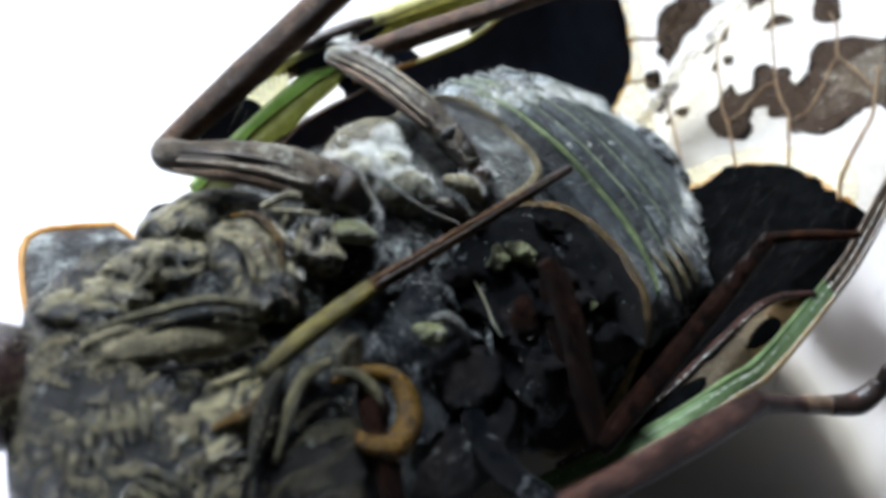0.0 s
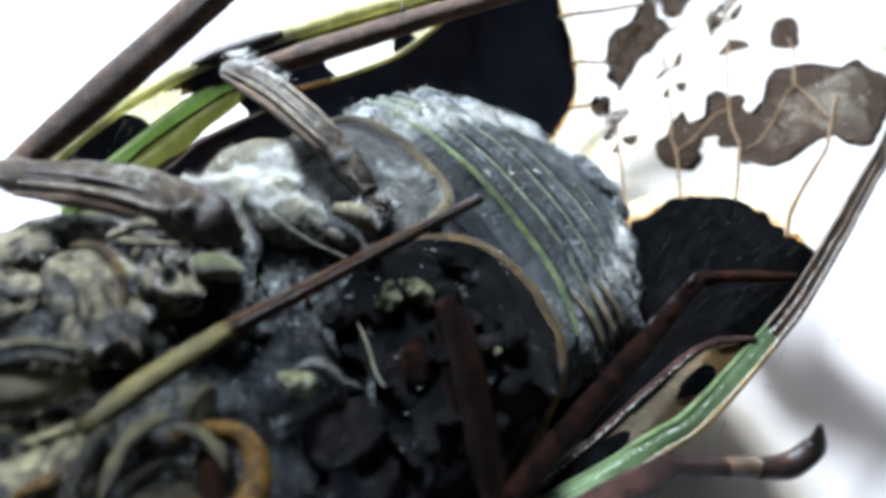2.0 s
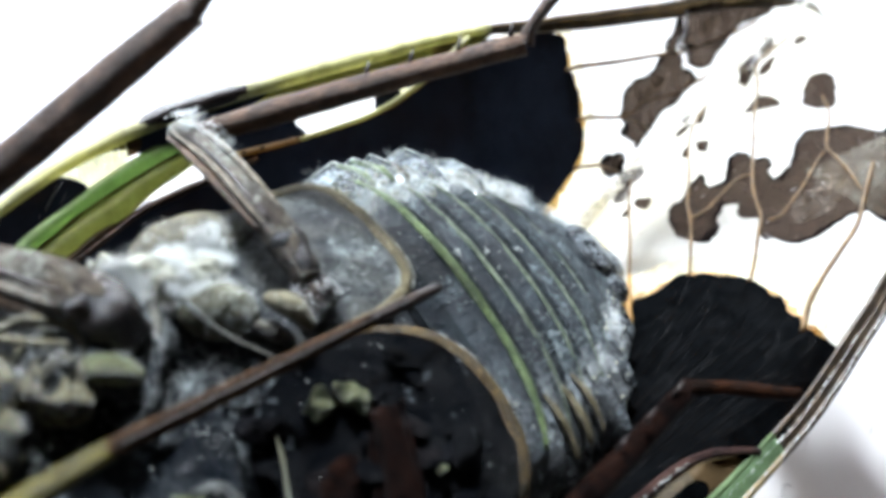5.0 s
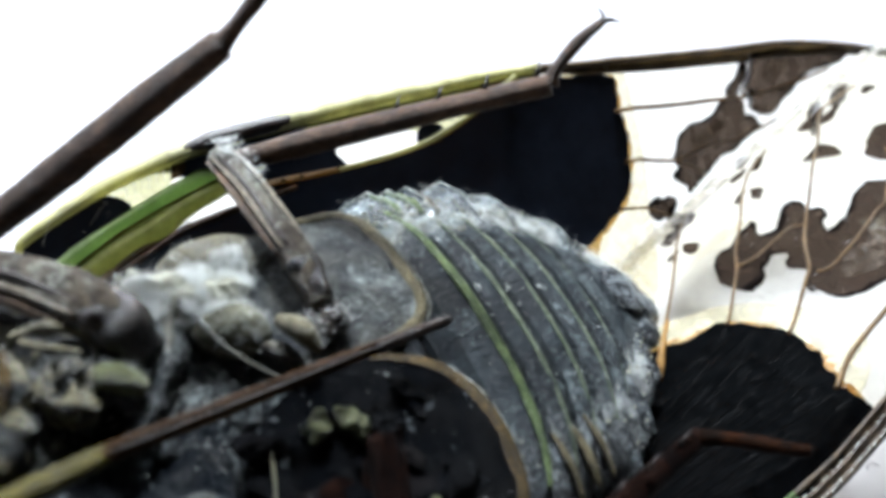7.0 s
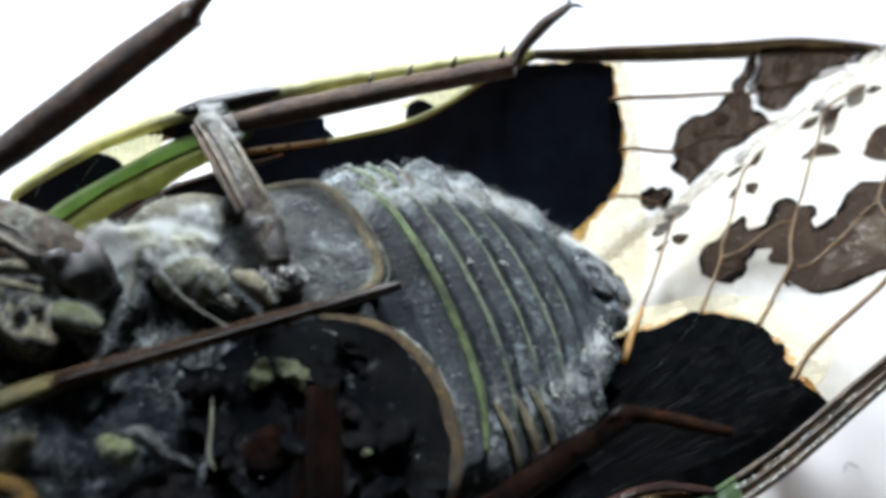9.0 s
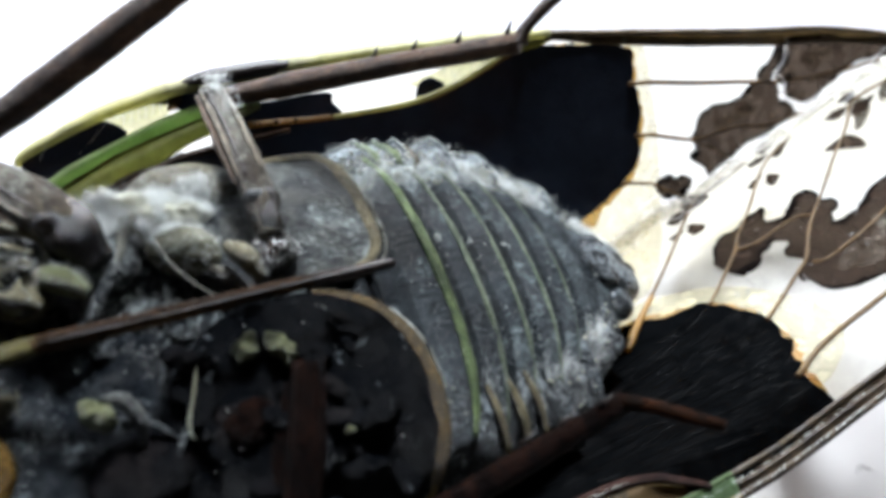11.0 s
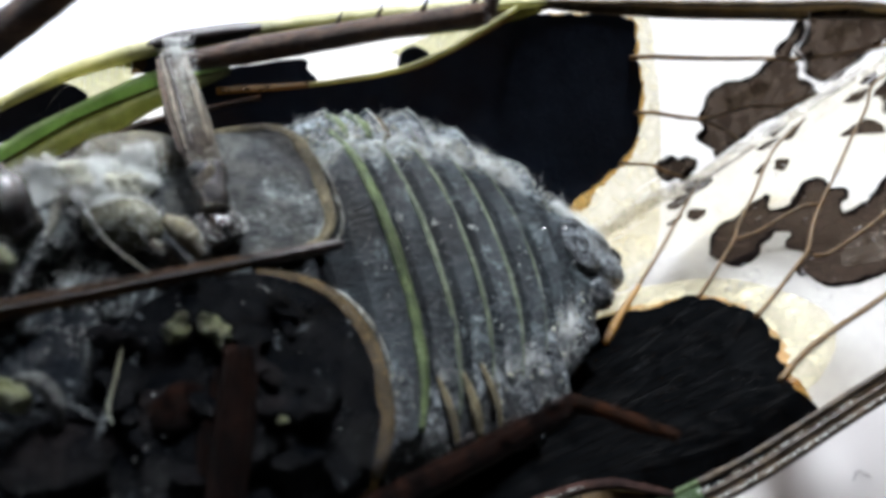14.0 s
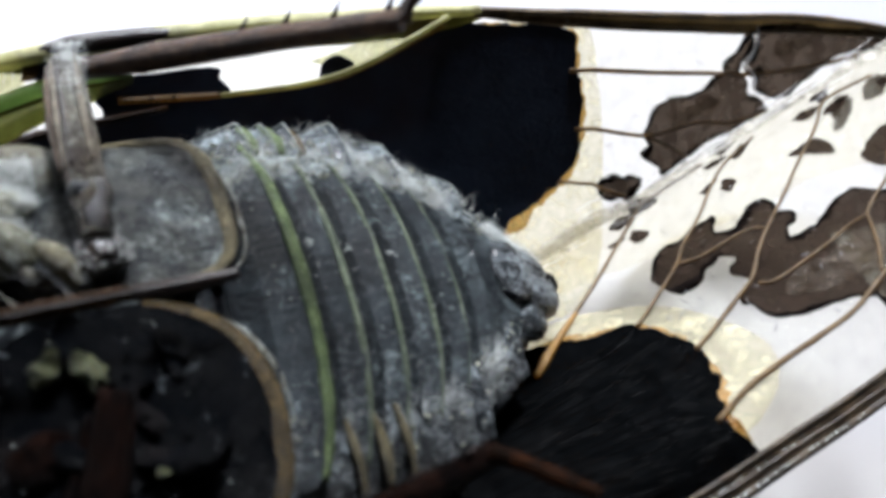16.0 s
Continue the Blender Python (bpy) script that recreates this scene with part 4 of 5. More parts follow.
claws((-4.1, 3.67, 10.85), (0.5, 0.15, 0.35), femur, 0.30)
# hind leg on the -y side
k = [(-11.25, -1.4, 5.85), (-11.7, -2.9, 5.35), (-12.2, -4.3, 4.7), (-12.6, -5.5, 4.3)]
femur = limb("hind_leg", k, [0.30, 0.42, 0.40, 0.30], M_LEGRED, cicada, "dark red-brown hind leg", 0.10)
pale_ridges(k, ((0.34, -0.05, 0.2),), femur, 0.06, M_LEGRED)
limb("thigh_edge", [(-11.7, -1.7, 5.7), (-12.2, -2.9, 5.2), (-12.6, -4.2, 4.6)], [0.08, 0.16, 0.12], M_LEGRED, femur, "red-brown thigh edge")
tibia = limb("tibia", [(-12.7, -5.5, 4.4), (-11.0, -5.25, 5.2), (-8.0, -4.85, 6.2), (-5.5, -4.5, 6.95)], [0.26, 0.32, 0.30, 0.24], M_LEGRED, femur, "dark red-brown shin", 0.06)
for f in (0.6, 0.75, 0.9):
    p = Vector((-12.0, -5.1, 6.15)).lerp(Vector((-5.5, -4.5, 6.8)), f) + Vector((0, 0.12, 0.22))
    spine(p, p + Vector((0.35, 0.10, 0.25)), 0.06, femur)
limb("tarsus", [(-5.55, -4.5, 6.95), (-5.3, -4.95, 7.5), (-5.1, -5.4, 7.93), (-4.75, -5.95, 8.4)], [0.20, 0.15, 0.16, 0.11], M_FOOT, femur, "red-brown foot")
# middle leg on the -y side
k = [(-14.9, -2.2, 4.95), (-15.3, -3.2, 4.9), (-16.1, -4.5, 5.7), (-16.6, -5.6, 6.8)]
femur = limb("middle_leg", k, [0.22, 0.32, 0.34, 0.30], M_SHADEOP, cicada, "dark brown middle leg", 0.10)
tibia = limb("tibia", [(-16.6, -5.7, 7.0), (-14.6, -6.2, 7.05), (-12.6, -6.6, 7.05), (-10.6, -7.0, 7.0)], [0.28, 0.34, 0.36, 0.30], M_LEGMID, femur, "dark brown shin", 0.06)
limb("tarsus", [(-10.6, -7.0, 7.0), (-9.4, -7.65, 6.7), (-8.3, -8.3, 6.55), (-7.5, -8.8, 6.8)], [0.24, 0.21, 0.22, 0.22], M_LEGMID, femur, "brown foot")
limb("foot_ring", [(-9.1, -7.82, 6.66), (-8.7, -8.05, 6.6), (-8.25, -8.32, 6.55)], [0.225, 0.235, 0.235], M_THIGHTAN, femur, "tan band on the foot")
limb("foot_band", [(-8.3, -8.3, 6.55), (-7.6, -8.75, 6.7), (-7.1, -8.8, 7.2), (-7.15, -8.5, 7.7)], [0.24, 0.30, 0.27, 0.08], M_CLAW, femur, "black foot end")
# front leg on the -y side, folded over a dark hip
k = [(-20.57, -2.1, 5.55), (-19.83, -1.19, 5.78), (-19.2, -0.66, 5.86), (-18.52, -0.38, 5.85)]
femur = limb("front_leg", k, [0.07, 0.11, 0.13, 0.11], M_BLACKOLIVE, cicada, "folded blackish olive front leg", 0.05, 0.6, rough=0.2)
piece("thigh", M_THIGH, "dark streaked thigh", ((-18.85, -2.2, 5.05), (1.45, 1.1, 0.55), (0, 0, 30)), parent=femur, rough=0.22, size=0.7)
limb("thigh_edge", [(-19.7, -1.75, 5.5), (-18.81, -1.0, 5.85), (-18.32, -0.76, 5.95), (-17.75, -0.80, 6.0)], [0.06, 0.13, 0.16, 0.08], M_OLIVE, femur, "olive edge of the thigh", rough=0.4)
line = curve([(-18.0, -1.15, 5.9), (-17.45, -1.32, 6.02), (-16.98, -1.74, 6.02), (-16.98, -2.25, 5.98), (-17.3, -2.68, 5.9), (-17.8, -2.82, 5.82), (-18.15, -2.5, 5.75), (-18.15, -2.15, 5.7)], 44)
part("joint_ring", tube(bmesh.new(), line, [0.08, 0.15, 0.20, 0.25, 0.29, 0.27, 0.20, 0.08], 18, 0.85, rough=0.12), M_YELLOW, femur, "yellow-brown hooked joint")
limb("ring_edge", [(-17.9, -1.0, 5.98), (-17.6, -1.3, 6.08), (-17.45, -1.75, 6.02), (-17.55, -2.2, 5.9)], [0.05, 0.12, 0.13, 0.06], M_OLIVE, femur, "olive fold inside the joint", rough=0.2)
piece("joint_core", M_LEGRED, "dark brown hollow of the joint", ((-17.55, -1.95, 5.75), (0.32, 0.5, 0.25), (0, 0, -20)), parent=femur, rough=0.15, size=0.5)
limb("tibia", [(-17.75, -2.1, 5.8), (-18.0, -2.9, 5.6), (-18.4, -3.8, 5.3)], [0.2, 0.26, 0.2], M_LEGRED, femur, "dark brown shin")

# ---- wings ----
def span(xs, ys, x):
    return float(np.interp(x, xs, ys))


LOW_X = [-14.5, -11, -9.2, -6.5, -4.2, -1.5, 0, 1.7, 3.8, 8, 12, 17, 20, 21]
LOW_Y = [-4.9, -6.3, -6.8, -7.26, -7.18, -6.92, -6.67, -6.36, -6.0, -5.15, -3.9, -1.5, 1.5, 4.0]


def streak_y(x):
    return span((0, 0.58, 2.9, 5.7, 7.4, 9.0, 10.3, 11.6, 21), (1.52, 1.74, 2.36, 3.12, 3.45, 3.70, 3.88, 4.02, 4.9), x)


def wing_sheet(x0, x1, n, lo, hi, height, lift=0.0, m=28):
    grid = []
    for i in range(n):
        x = x0 + (x1 - x0) * i / (n - 1)
        a, b = lo(x), hi(x)
        grid.append([Vector((x, a + (b - a) * j / (m - 1), height(x, a + (b - a) * j / (m - 1)) + lift + 0.05 * noise.noise(Vector((x, a + (b - a) * j / (m - 1), 0)) * 0.6))) for j in range(m)])
    return sheet(bmesh.new(), grid)


def patch(outline, height, lift, jag=0.0, n=90, size=0.5, inset=6):
    """A coloured field of a wing: a closed smooth outline with a ragged edge, laid on the wing."""
    ring = curve([*(Vector((x, y, 0)) for x, y in outline), Vector((*outline[0], 0))], n)[:-1]
    c = sum(ring, Vector()) / len(ring)
    bm = bmesh.new()
    rows = []
    for i in range(1, inset + 1):
        f = i / inset
        row = []
        for p in ring:
            q = c.lerp(p, f)
            if i == inset and jag:
                q += (p - c).normalized() * jag * (noise.noise(p / size) + 0.4 * noise.noise(p / size * 2.7))
            row.append(bm.verts.new((q.x, q.y, height(q.x, q.y) + lift + 0.05 * noise.noise(Vector((q.x, q.y, 0)) * 0.6))))
        rows.append(row)
    mid = bm.verts.new((c.x, c.y, height(c.x, c.y) + lift + 0.05 * noise.noise(Vector((c.x, c.y, 0)) * 0.6)))
    k = len(ring)
    for j in range(k):
        bm.faces.new((mid, rows[0][j], rows[0][(j + 1) % k]))
    for a, b in zip(rows, rows[1:]):
        for j in range(k):
            bm.faces.new((a[j], a[(j + 1) % k], b[(j + 1) % k], b[j]))
    return bm


def stain(outline, height, lift, jag=0.12, n=150, size=0.45):
    """A blotch of any outline, laid flat on the wing."""
    ring = curve([*(Vector((x, y, 0)) for x, y in outline), Vector((*outline[0], 0))], n)[:-1]
    bm = bmesh.new()
    verts = []
    for p in ring:
        q = p + Vector((noise.noise(p / size), noise.noise(p / size + Vector((7, 3, 1))), 0)) * jag * 1.5
        verts.append(bm.verts.new((q.x, q.y, height(q.x, q.y) + lift)))
    edges = [bm.edges.new((a, b)) for a, b in zip(verts, verts[1:] + verts[:1])]
    bmesh.ops.triangle_fill(bm, use_beauty=True, edges=edges)
    return bm


def blotch(outline, height, lift, wing, jag=0.12, n=150, size=0.45):
    """A smoky blotch with a darker irregular border."""
    part("blotch", stain(outline, height, lift, jag, n, size), M_SMOKE, wing, "large smoky brown blotch")
    ring = curve([*(Vector((x, y, 0)) for x, y in outline), Vector((*outline[0], 0))], n)
    line = []
    for p in ring:
        q = p + Vector((noise.noise(p / size), noise.noise(p / size + Vector((7, 3, 1))), 0)) * jag * 1.5
        line.append(Vector((q.x, q.y, height(q.x, q.y) + lift)))
    widths = [0.04 + 0.16 * abs(noise.noise(p * 0.9)) for p in line[::3]]
    part("blotch_edge", tube(bmesh.new(), line, widths, 6, 0.25), M_SMOKEDARK, wing, "dark blotch border")


def oval(cx, cy, rx, ry, turn):
    c, s = math.cos(radians(turn)), math.sin(radians(turn))
    return [(cx + rx * math.cos(a) * c - ry * math.sin(a) * s, cy + rx * math.cos(a) * s + ry * math.sin(a) * c) for a in [i * math.pi / 4 for i in range(8)]]


def on_wing(height, flat, lift, n=20):
    line = curve([Vector((x, y, 0)) for x, y in flat], n)
    return [Vector((p.x, p.y, height(p.x, p.y) + lift)) for p in line]


# +y side
wing_up = part("forewing", wing_sheet(-15.6, 20.5, 110, lambda x: min(0.4 + 0.2 * max(x, 0) + 0.28 * max(0, -x), span(UP_X, UP_Y, x) - 0.2) if x < 14 else min(3.2, span(UP_X, UP_Y, x) - 0.1), lambda x: span(UP_X, UP_Y, x), up_wing), M_SKIN, cicada, "clear forewing with brown blotches and green front edge")
hind_up = part("hindwing", patch([(-15.4, 4.0), (-15.2, 5.6), (-13.6, 6.12), (-11.7, 6.42), (-10.15, 6.52), (-9.95, 6.95), (-9.6, 7.0), (-7, 6.74), (-4.6, 6.68), (-3.3, 6.85), (-1.2, 7.3), (0.8, 7.15), (2.75, 6.85), (2.85, 5.9), (2.95, 4.95), (2.4, 3.7), (1.25, 3.1), (0.2, 2.6), (-1.5, 1.5), (-6, 1.0)], up_wing, 0.12, 0.16, 320, 0.42, 10), M_BLACK, cicada, "black hindwing with a scalloped end")
part("clear_margin", patch([(-1, 7.2), (1, 7.25), (3.3, 6.9), (3.65, 5.6), (3.7, 4.3), (3.6, 2.9), (3.2, 1.4), (2.2, 0.3), (0.0, 0.4), (-2, 2)], up_wing, 0.05, 0.05, 120), M_SKINY, hind_up, "yellowish clear margin")
for rag in ([(-1.2, 7.36), (-3.3, 6.82), (-4.7, 6.62), (-7.0, 6.66), (-9.6, 6.85)],):
    part("vein", tube(bmesh.new(), on_wing(up_wing, rag, 0.2, 40), [0.14, 0.10, 0.07, 0.09, 0.12], 8, 0.6), M_BROWNW, hind_up, "amber vein")
part("scalloped_edge", patch([(-1.2, 7.3), (0.8, 7.2), (2.85, 6.88), (2.97, 5.9), (3.07, 4.95), (2.5, 3.6), (1.3, 2.95), (0.3, 2.45), (-1.5, 2.5), (-2, 5)], up_wing, 0.07, 0.13, 320, 0.30, 10), M_BROWNW, hind_up, "amber scalloped edge")

part("field", patch([(-13.3, 7.5), (-12.9, 7.74), (-12.0, 7.88), (-11.5, 7.9), (-11.46, 7.6), (-11.7, 7.42), (-12.3, 7.22), (-12.75, 7.12), (-12.95, 7.36)], up_wing, 0.06, 0.05), M_CREAM, wing_up, "cream basal field")
spots_up = [((-15.35, 6.5), (-15.2, 7.14), (-14.74, 7.33), (-14.16, 7.55), (-13.46, 7.57), (-12.96, 7.42), (-12.75, 7.12), (-13.6, 6.85), (-14.25, 6.62)), ((-11.42, 7.62), (-11.0, 7.93), (-10.3, 7.97), (-8.4, 7.97), (-7.4, 7.9), (-8.9, 7.5), (-10.5, 7.36), (-11.3, 7.46)),
            ((-9.9, 7.3), (-7.4, 7.25), (-7.15, 7.0), (-7.0, 6.68), (-8.4, 6.6), (-10.0, 6.8)), ((-4.6, 6.75), (-4.5, 7.05), (-4.1, 7.15), (-3.7, 6.95), (-3.75, 6.7), (-4.2, 6.6))]
for i, o in enumerate(spots_up):
    part("dark_spot", patch(o, up_wing, 0.14 + 0.01 * i, 0.05), M_BLACK, wing_up, "black spot")
part("field", patch([(-4.8, 7.15), (-3.2, 7.4), (-1.2, 7.55), (-1.6, 7.25), (-3.2, 6.85), (-3.7, 6.8)], up_wing, 0.07, 0.0), M_CREAM, wing_up, "cream field")
part("field", patch([(-2.2, 7.2), (-1.2, 7.45), (0.4, 7.4), (2.2, 7.15), (2.4, 7.3), (0.2, 7.58), (-1.2, 7.68), (-2.1, 7.72)], up_wing, 0.08, 0.0), M_COSTO, wing_up, "olive skin where the veins meet")
blobs_up = [(14.6, 4.6, 0.5, 0.3, -10), (15.9, 4.9, 0.5, 0.3, 0)]
for o in ([(5.56, 4.44), (5.98, 5.04), (6.61, 5.23), (7.89, 5.4), (8.47, 5.64), (9.08, 5.74), (9.9, 5.65), (10.1, 5.3), (11.1, 4.99), (10.5, 4.77), (9.6, 4.63), (8.5, 4.4), (7.4, 4.0), (6.5, 3.67), (6.3, 3.86), (5.55, 3.98), (5.85, 4.2)],
          [(9.73, 6.55), (9.85, 6.32), (9.76, 6.07), (9.55, 5.92), (9.48, 5.74), (8.9, 5.76), (8.87, 5.94), (9.29, 6.14), (9.57, 6.34)],
          [(9.97, 6.55), (10.12, 6.2), (9.92, 5.95), (9.75, 5.8), (10.11, 5.69), (10.43, 5.78), (10.35, 5.58), (10.46, 5.35), (11.6, 5.14), (12.4, 5.36), (13.4, 5.67), (14.3, 5.8), (15.8, 5.76), (15.7, 6.0), (12.5, 6.42), (11.2, 6.5)],
          [(3.4, 3.2), (3.8, 3.41), (4.6, 3.48), (5.4, 3.5), (4.8, 3.05), (4.1, 2.95), (3.5, 2.95)]):
    blotch(o, up_wing, 0.12, wing_up, 0.05)
for o in ([(11.5, 5.63), (12.2, 5.68), (12.79, 5.64), (12.73, 5.51), (11.95, 5.51)], [(10.7, 6.0), (11.2, 6.2), (12.0, 6.24), (12.5, 6.14), (11.5, 5.9)], [(6.6, 4.9), (7.5, 5.1), (8.6, 5.3), (8.9, 5.1), (7.8, 4.85), (6.9, 4.65)]):
    part("pale_patch", patch(o, up_wing, 0.16, 0.06), M_PALEPATCH, wing_up, "paler middle of a blotch")
for i, b in enumerate(blobs_up):
    part("blotch", patch(oval(*b), up_wing, 0.06 + 0.012 * i, 0.24, 120, 0.6), M_SMOKE, wing_up, "smoky brown blotch")
for flat, r in ([(2.6, 5.87), (5.55, 5.79), (8.56, 5.73), (10.9, 5.62), (12.9, 5.61), (14.9, 5.65)], 0.075), ([(2.6, 4.51), (5.6, 4.43), (7.8, 4.73), (9.8, 4.75), (12.0, 4.9)], 0.065), ([(1.9, 3.38), (3.4, 3.1), (4.6, 3.0)], 0.055), ([(5.7, 4.38), (6.6, 4.25), (7.6, 4.02)], 0.055):
    part("vein", tube(bmesh.new(), on_wing(up_wing, flat, 0.2), [r, r * 0.9, r], 8), M_VEIN, wing_up, "brown vein")
part("front_edge", tube(bmesh.new(), on_wing(up_wing, [(-15.4, 6.98), (-15.0, 7.23), (-13, 7.76), (-10.6, 8.02), (-7.4, 8.05), (-4.5, 7.97), (-2.1, 7.80), (0, 7.58)], 0.05, 60), [0.10, 0.17, 0.24, 0.27, 0.27, 0.23, 0.16], 10, 0.7, rough=0.05), M_COSTA, wing_up, "yellow-green front edge")
for dy, r in ((-0.03, 0.13), (-0.20, 0.06), (-0.30, 0.10)):
    part("front_edge", tube(bmesh.new(), on_wing(up_wing, [(-0.2, 7.60 + dy * 0.3), (3, 7.27 + dy), (8, 6.92 + dy), (13, 6.58 + dy), (18.6, 5.6 + dy * 0.4), (20.2, 4.6)], 0.06, 60), [r, r, r * 0.9, r * 0.7, r * 0.4], 10, 0.75, rough=0.05), M_COSTAB if dy else M_COSTO, wing_up, "brown front edge")
grid = []
for i in range(70):
    x = -0.5 + 20.3 * i / 69
    top = span(UP_X, UP_Y, x) + 0.02
    deep = 0.30 * min(1.0, max(0.05, (x + 0.5) / 3)) * min(1.0, (20.4 - x) / 5)
    grid.append([Vector((x, top - deep * j / 4, up_wing(x, top - deep * j / 4) + 0.08)) for j in range(5)])
part("edge_skin", sheet(bmesh.new(), grid, 0.02), M_COSTO, wing_up, "brown skin of the front edge")
grid = []
for i in range(70):
    x = -12.5 + 13.2 * i / 69
    top = span((-13, -10.6, -7.4, -4.5, -2.1, 0, 1), (7.76, 8.02, 8.05, 7.97, 7.80, 7.58, 7.5), x) + 0.05
    deep = 0.55 * min(1.0, (x + 12.6) / 2) * min(1.0, (0.8 - x) / 2) + 0.02
    grid.append([Vector((x, top - deep * j / 4, up_wing(x, top - deep * j / 4) + 0.04)) for j in range(5)])
part("costal_field", sheet(bmesh.new(), grid, 0.02), M_COSTALFIELD, wing_up, "olive skin behind the front edge")
part("edge_band", tube(bmesh.new(), on_wing(up_wing, [(-11.6, 7.94), (-10.4, 8.04), (-8.8, 8.04), (-7.2, 8.02)], 0.1, 24), [0.08, 0.27, 0.26, 0.08], 10, 0.8), M_CLAW, wing_up, "black band on the front edge")
for name, mat, label, top, low in (("main_vein", M_VEING, "bright green main vein", ((-15.5, 6.25), (-14.25, 6.74), (-12.55, 7.18), (-11.18, 7.48), (-10.5, 7.46), (-9.2, 7.30)), ((-15.5, 5.95), (-13.72, 6.53), (-12.72, 6.81), (-11.6, 7.03), (-10.68, 7.17), (-9.2, 7.24))),
                                   ("vein_flank", M_YELLOWGREEN, "yellow-green flank of the main vein", ((-15.5, 5.95), (-13.72, 6.53), (-12.72, 6.81), (-11.6, 7.03), (-10.68, 7.17), (-9.2, 7.24)), ((-15.3, 5.5), (-13.0, 6.27), (-12.16, 6.38), (-11.31, 6.66), (-10.39, 6.86), (-9.2, 7.16)))):
    top, low = curve([Vector((*p, 0)) for p in top], 44), curve([Vector((*p, 0)) for p in low], 44)
    grid = []
    for a, b in zip(top, low):
        row = [a.lerp(b, f / 8) for f in range(9)]
        grid.append([Vector((p.x, p.y, up_wing(p.x, p.y) + 0.14 + 0.13 * math.sin(math.pi * f / 8) + 0.03 * noise.noise(p * 2.5))) for f, p in enumerate(row)])
    part(name, sheet(bmesh.new(), grid, 0.03), mat, wing_up, label)
part("vein", tube(bmesh.new(), on_wing(up_wing, [(-15.2, 6.04), (-13.72, 6.53), (-12.72, 6.81), (-10.68, 7.17), (-9.4, 7.24)], 0.17, 40), [0.05, 0.045, 0.04, 0.03], 6, rough=0.4), M_VEIN, wing_up, "brown line along the main vein")
part("vein", tube(bmesh.new(), on_wing(up_wing, [(-15.2, 5.5), (-13.0, 6.22), (-12.16, 6.36), (-11.4, 6.55)], 0.16, 30), [0.10, 0.08, 0.05, 0.02], 8, rough=0.3), M_COSTAB, wing_up, "brown lower edge of the main vein")
part("vein", tube(bmesh.new(), on_wing(up_wing, [(-14.4, 5.72), (-12.4, 6.22), (-11.64, 6.40), (-10.15, 6.50), (-8.5, 6.57)], 0.2, 30), [0.06, 0.09, 0.11, 0.08], 8, rough=0.2), M_LEG, wing_up, "brown vein")
part("amber_patch", patch([(-11.62, 7.5), (-11.55, 7.82), (-11.25, 7.9), (-11.2, 7.6), (-11.35, 7.46)], up_wing, 0.18, 0.1, 60, 0.3), M_AMBERDIM, wing_up, "brown patch at the end of the cream field")
for k in range(7):
    x = -12.75 + 0.19 * k
    part("cross_line", tube(bmesh.new(), on_wing(up_wing, [(x, 7.36 + 0.03 * k), (x + 0.05, 7.55 + 0.03 * k), (x + 0.03, 7.7 + 0.02 * k)], 0.10, 8), [0.006, 0.014, 0.006], 5), M_TEAR, wing_up, "pale wrinkle")
part("vein", tube(bmesh.new(), on_wing(up_wing, [(-7.2, 6.62), (-5.0, 6.6), (-3.4, 6.8), (-2.2, 7.1), (-1.0, 7.45)], 0.28, 30), [0.06, 0.08, 0.09, 0.08], 8), M_COSTA, wing_up, "olive vein")
tear = on_wing(up_wing, [(9.85, 6.52), (9.97, 6.28), (9.85, 6.02), (9.65, 5.85), (10.0, 5.67), (10.22, 5.5), (10.3, 5.28), (11.2, 5.05)], 0.30, 40)
part("tear", tube(bmesh.new(), tear, [0.04, 0.08, 0.06, 0.08, 0.04], 6, 0.4, rough=0.5), M_TEAR, wing_up, "pale jagged tear")

# -y side
wing_low = part("forewing", wing_sheet(-14.0, 20.8, 110, lambda x: span(LOW_X, LOW_Y, x), lambda x: streak_y(x) if x > 0 else 1.47 + 0.36 * x, low_wing), M_SKIN, cicada, "clear forewing with brown blotches and a folded hind margin")
hind_low = part("hindwing", patch([(-12, -4.0), (-8, -2.2), (-4, -1.0), (-0.8, -1.3), (0.2, -1.55), (1.0, -1.62), (1.5, -2.1), (1.62, -3.0), (1.2, -4.0), (0.6, -4.75), (0.3, -5.2), (0.62, -5.55), (0.5, -5.95), (-1.0, -6.38), (-3.2, -6.6), (-3.7, -6.35), (-4.9, -5.75), (-8, -5.7)], low_wing, 0.12, 0.16, 320, 0.42, 10), M_BLACKSHADE, cicada, "black hindwing with a fringed scalloped end")
part("clear_margin", patch([(-3, -0.6), (0.5, -0.7), (2.2, -1.3), (2.9, -2.6), (2.8, -3.8), (1.7, -4.9), (0.6, -5.4), (-2, -5)], low_wing, 0.06, 0.04, 120), M_SKINY, hind_low, "yellowish clear margin")
part("scalloped_edge", patch([(-3, -1.6), (-0.8, -1.2), (0.25, -1.44), (1.05, -1.5), (1.6, -2.05), (1.73, -3.05), (1.3, -4.1), (0.7, -4.85), (0.42, -5.2), (0.74, -5.5), (0.6, -5.9), (-0.5, -5.6), (-3, -4)], low_wing, 0.06, 0.13, 320, 0.30, 10), M_BROWNW, hind_low, "amber scalloped edge")
rng = random.Random(11)
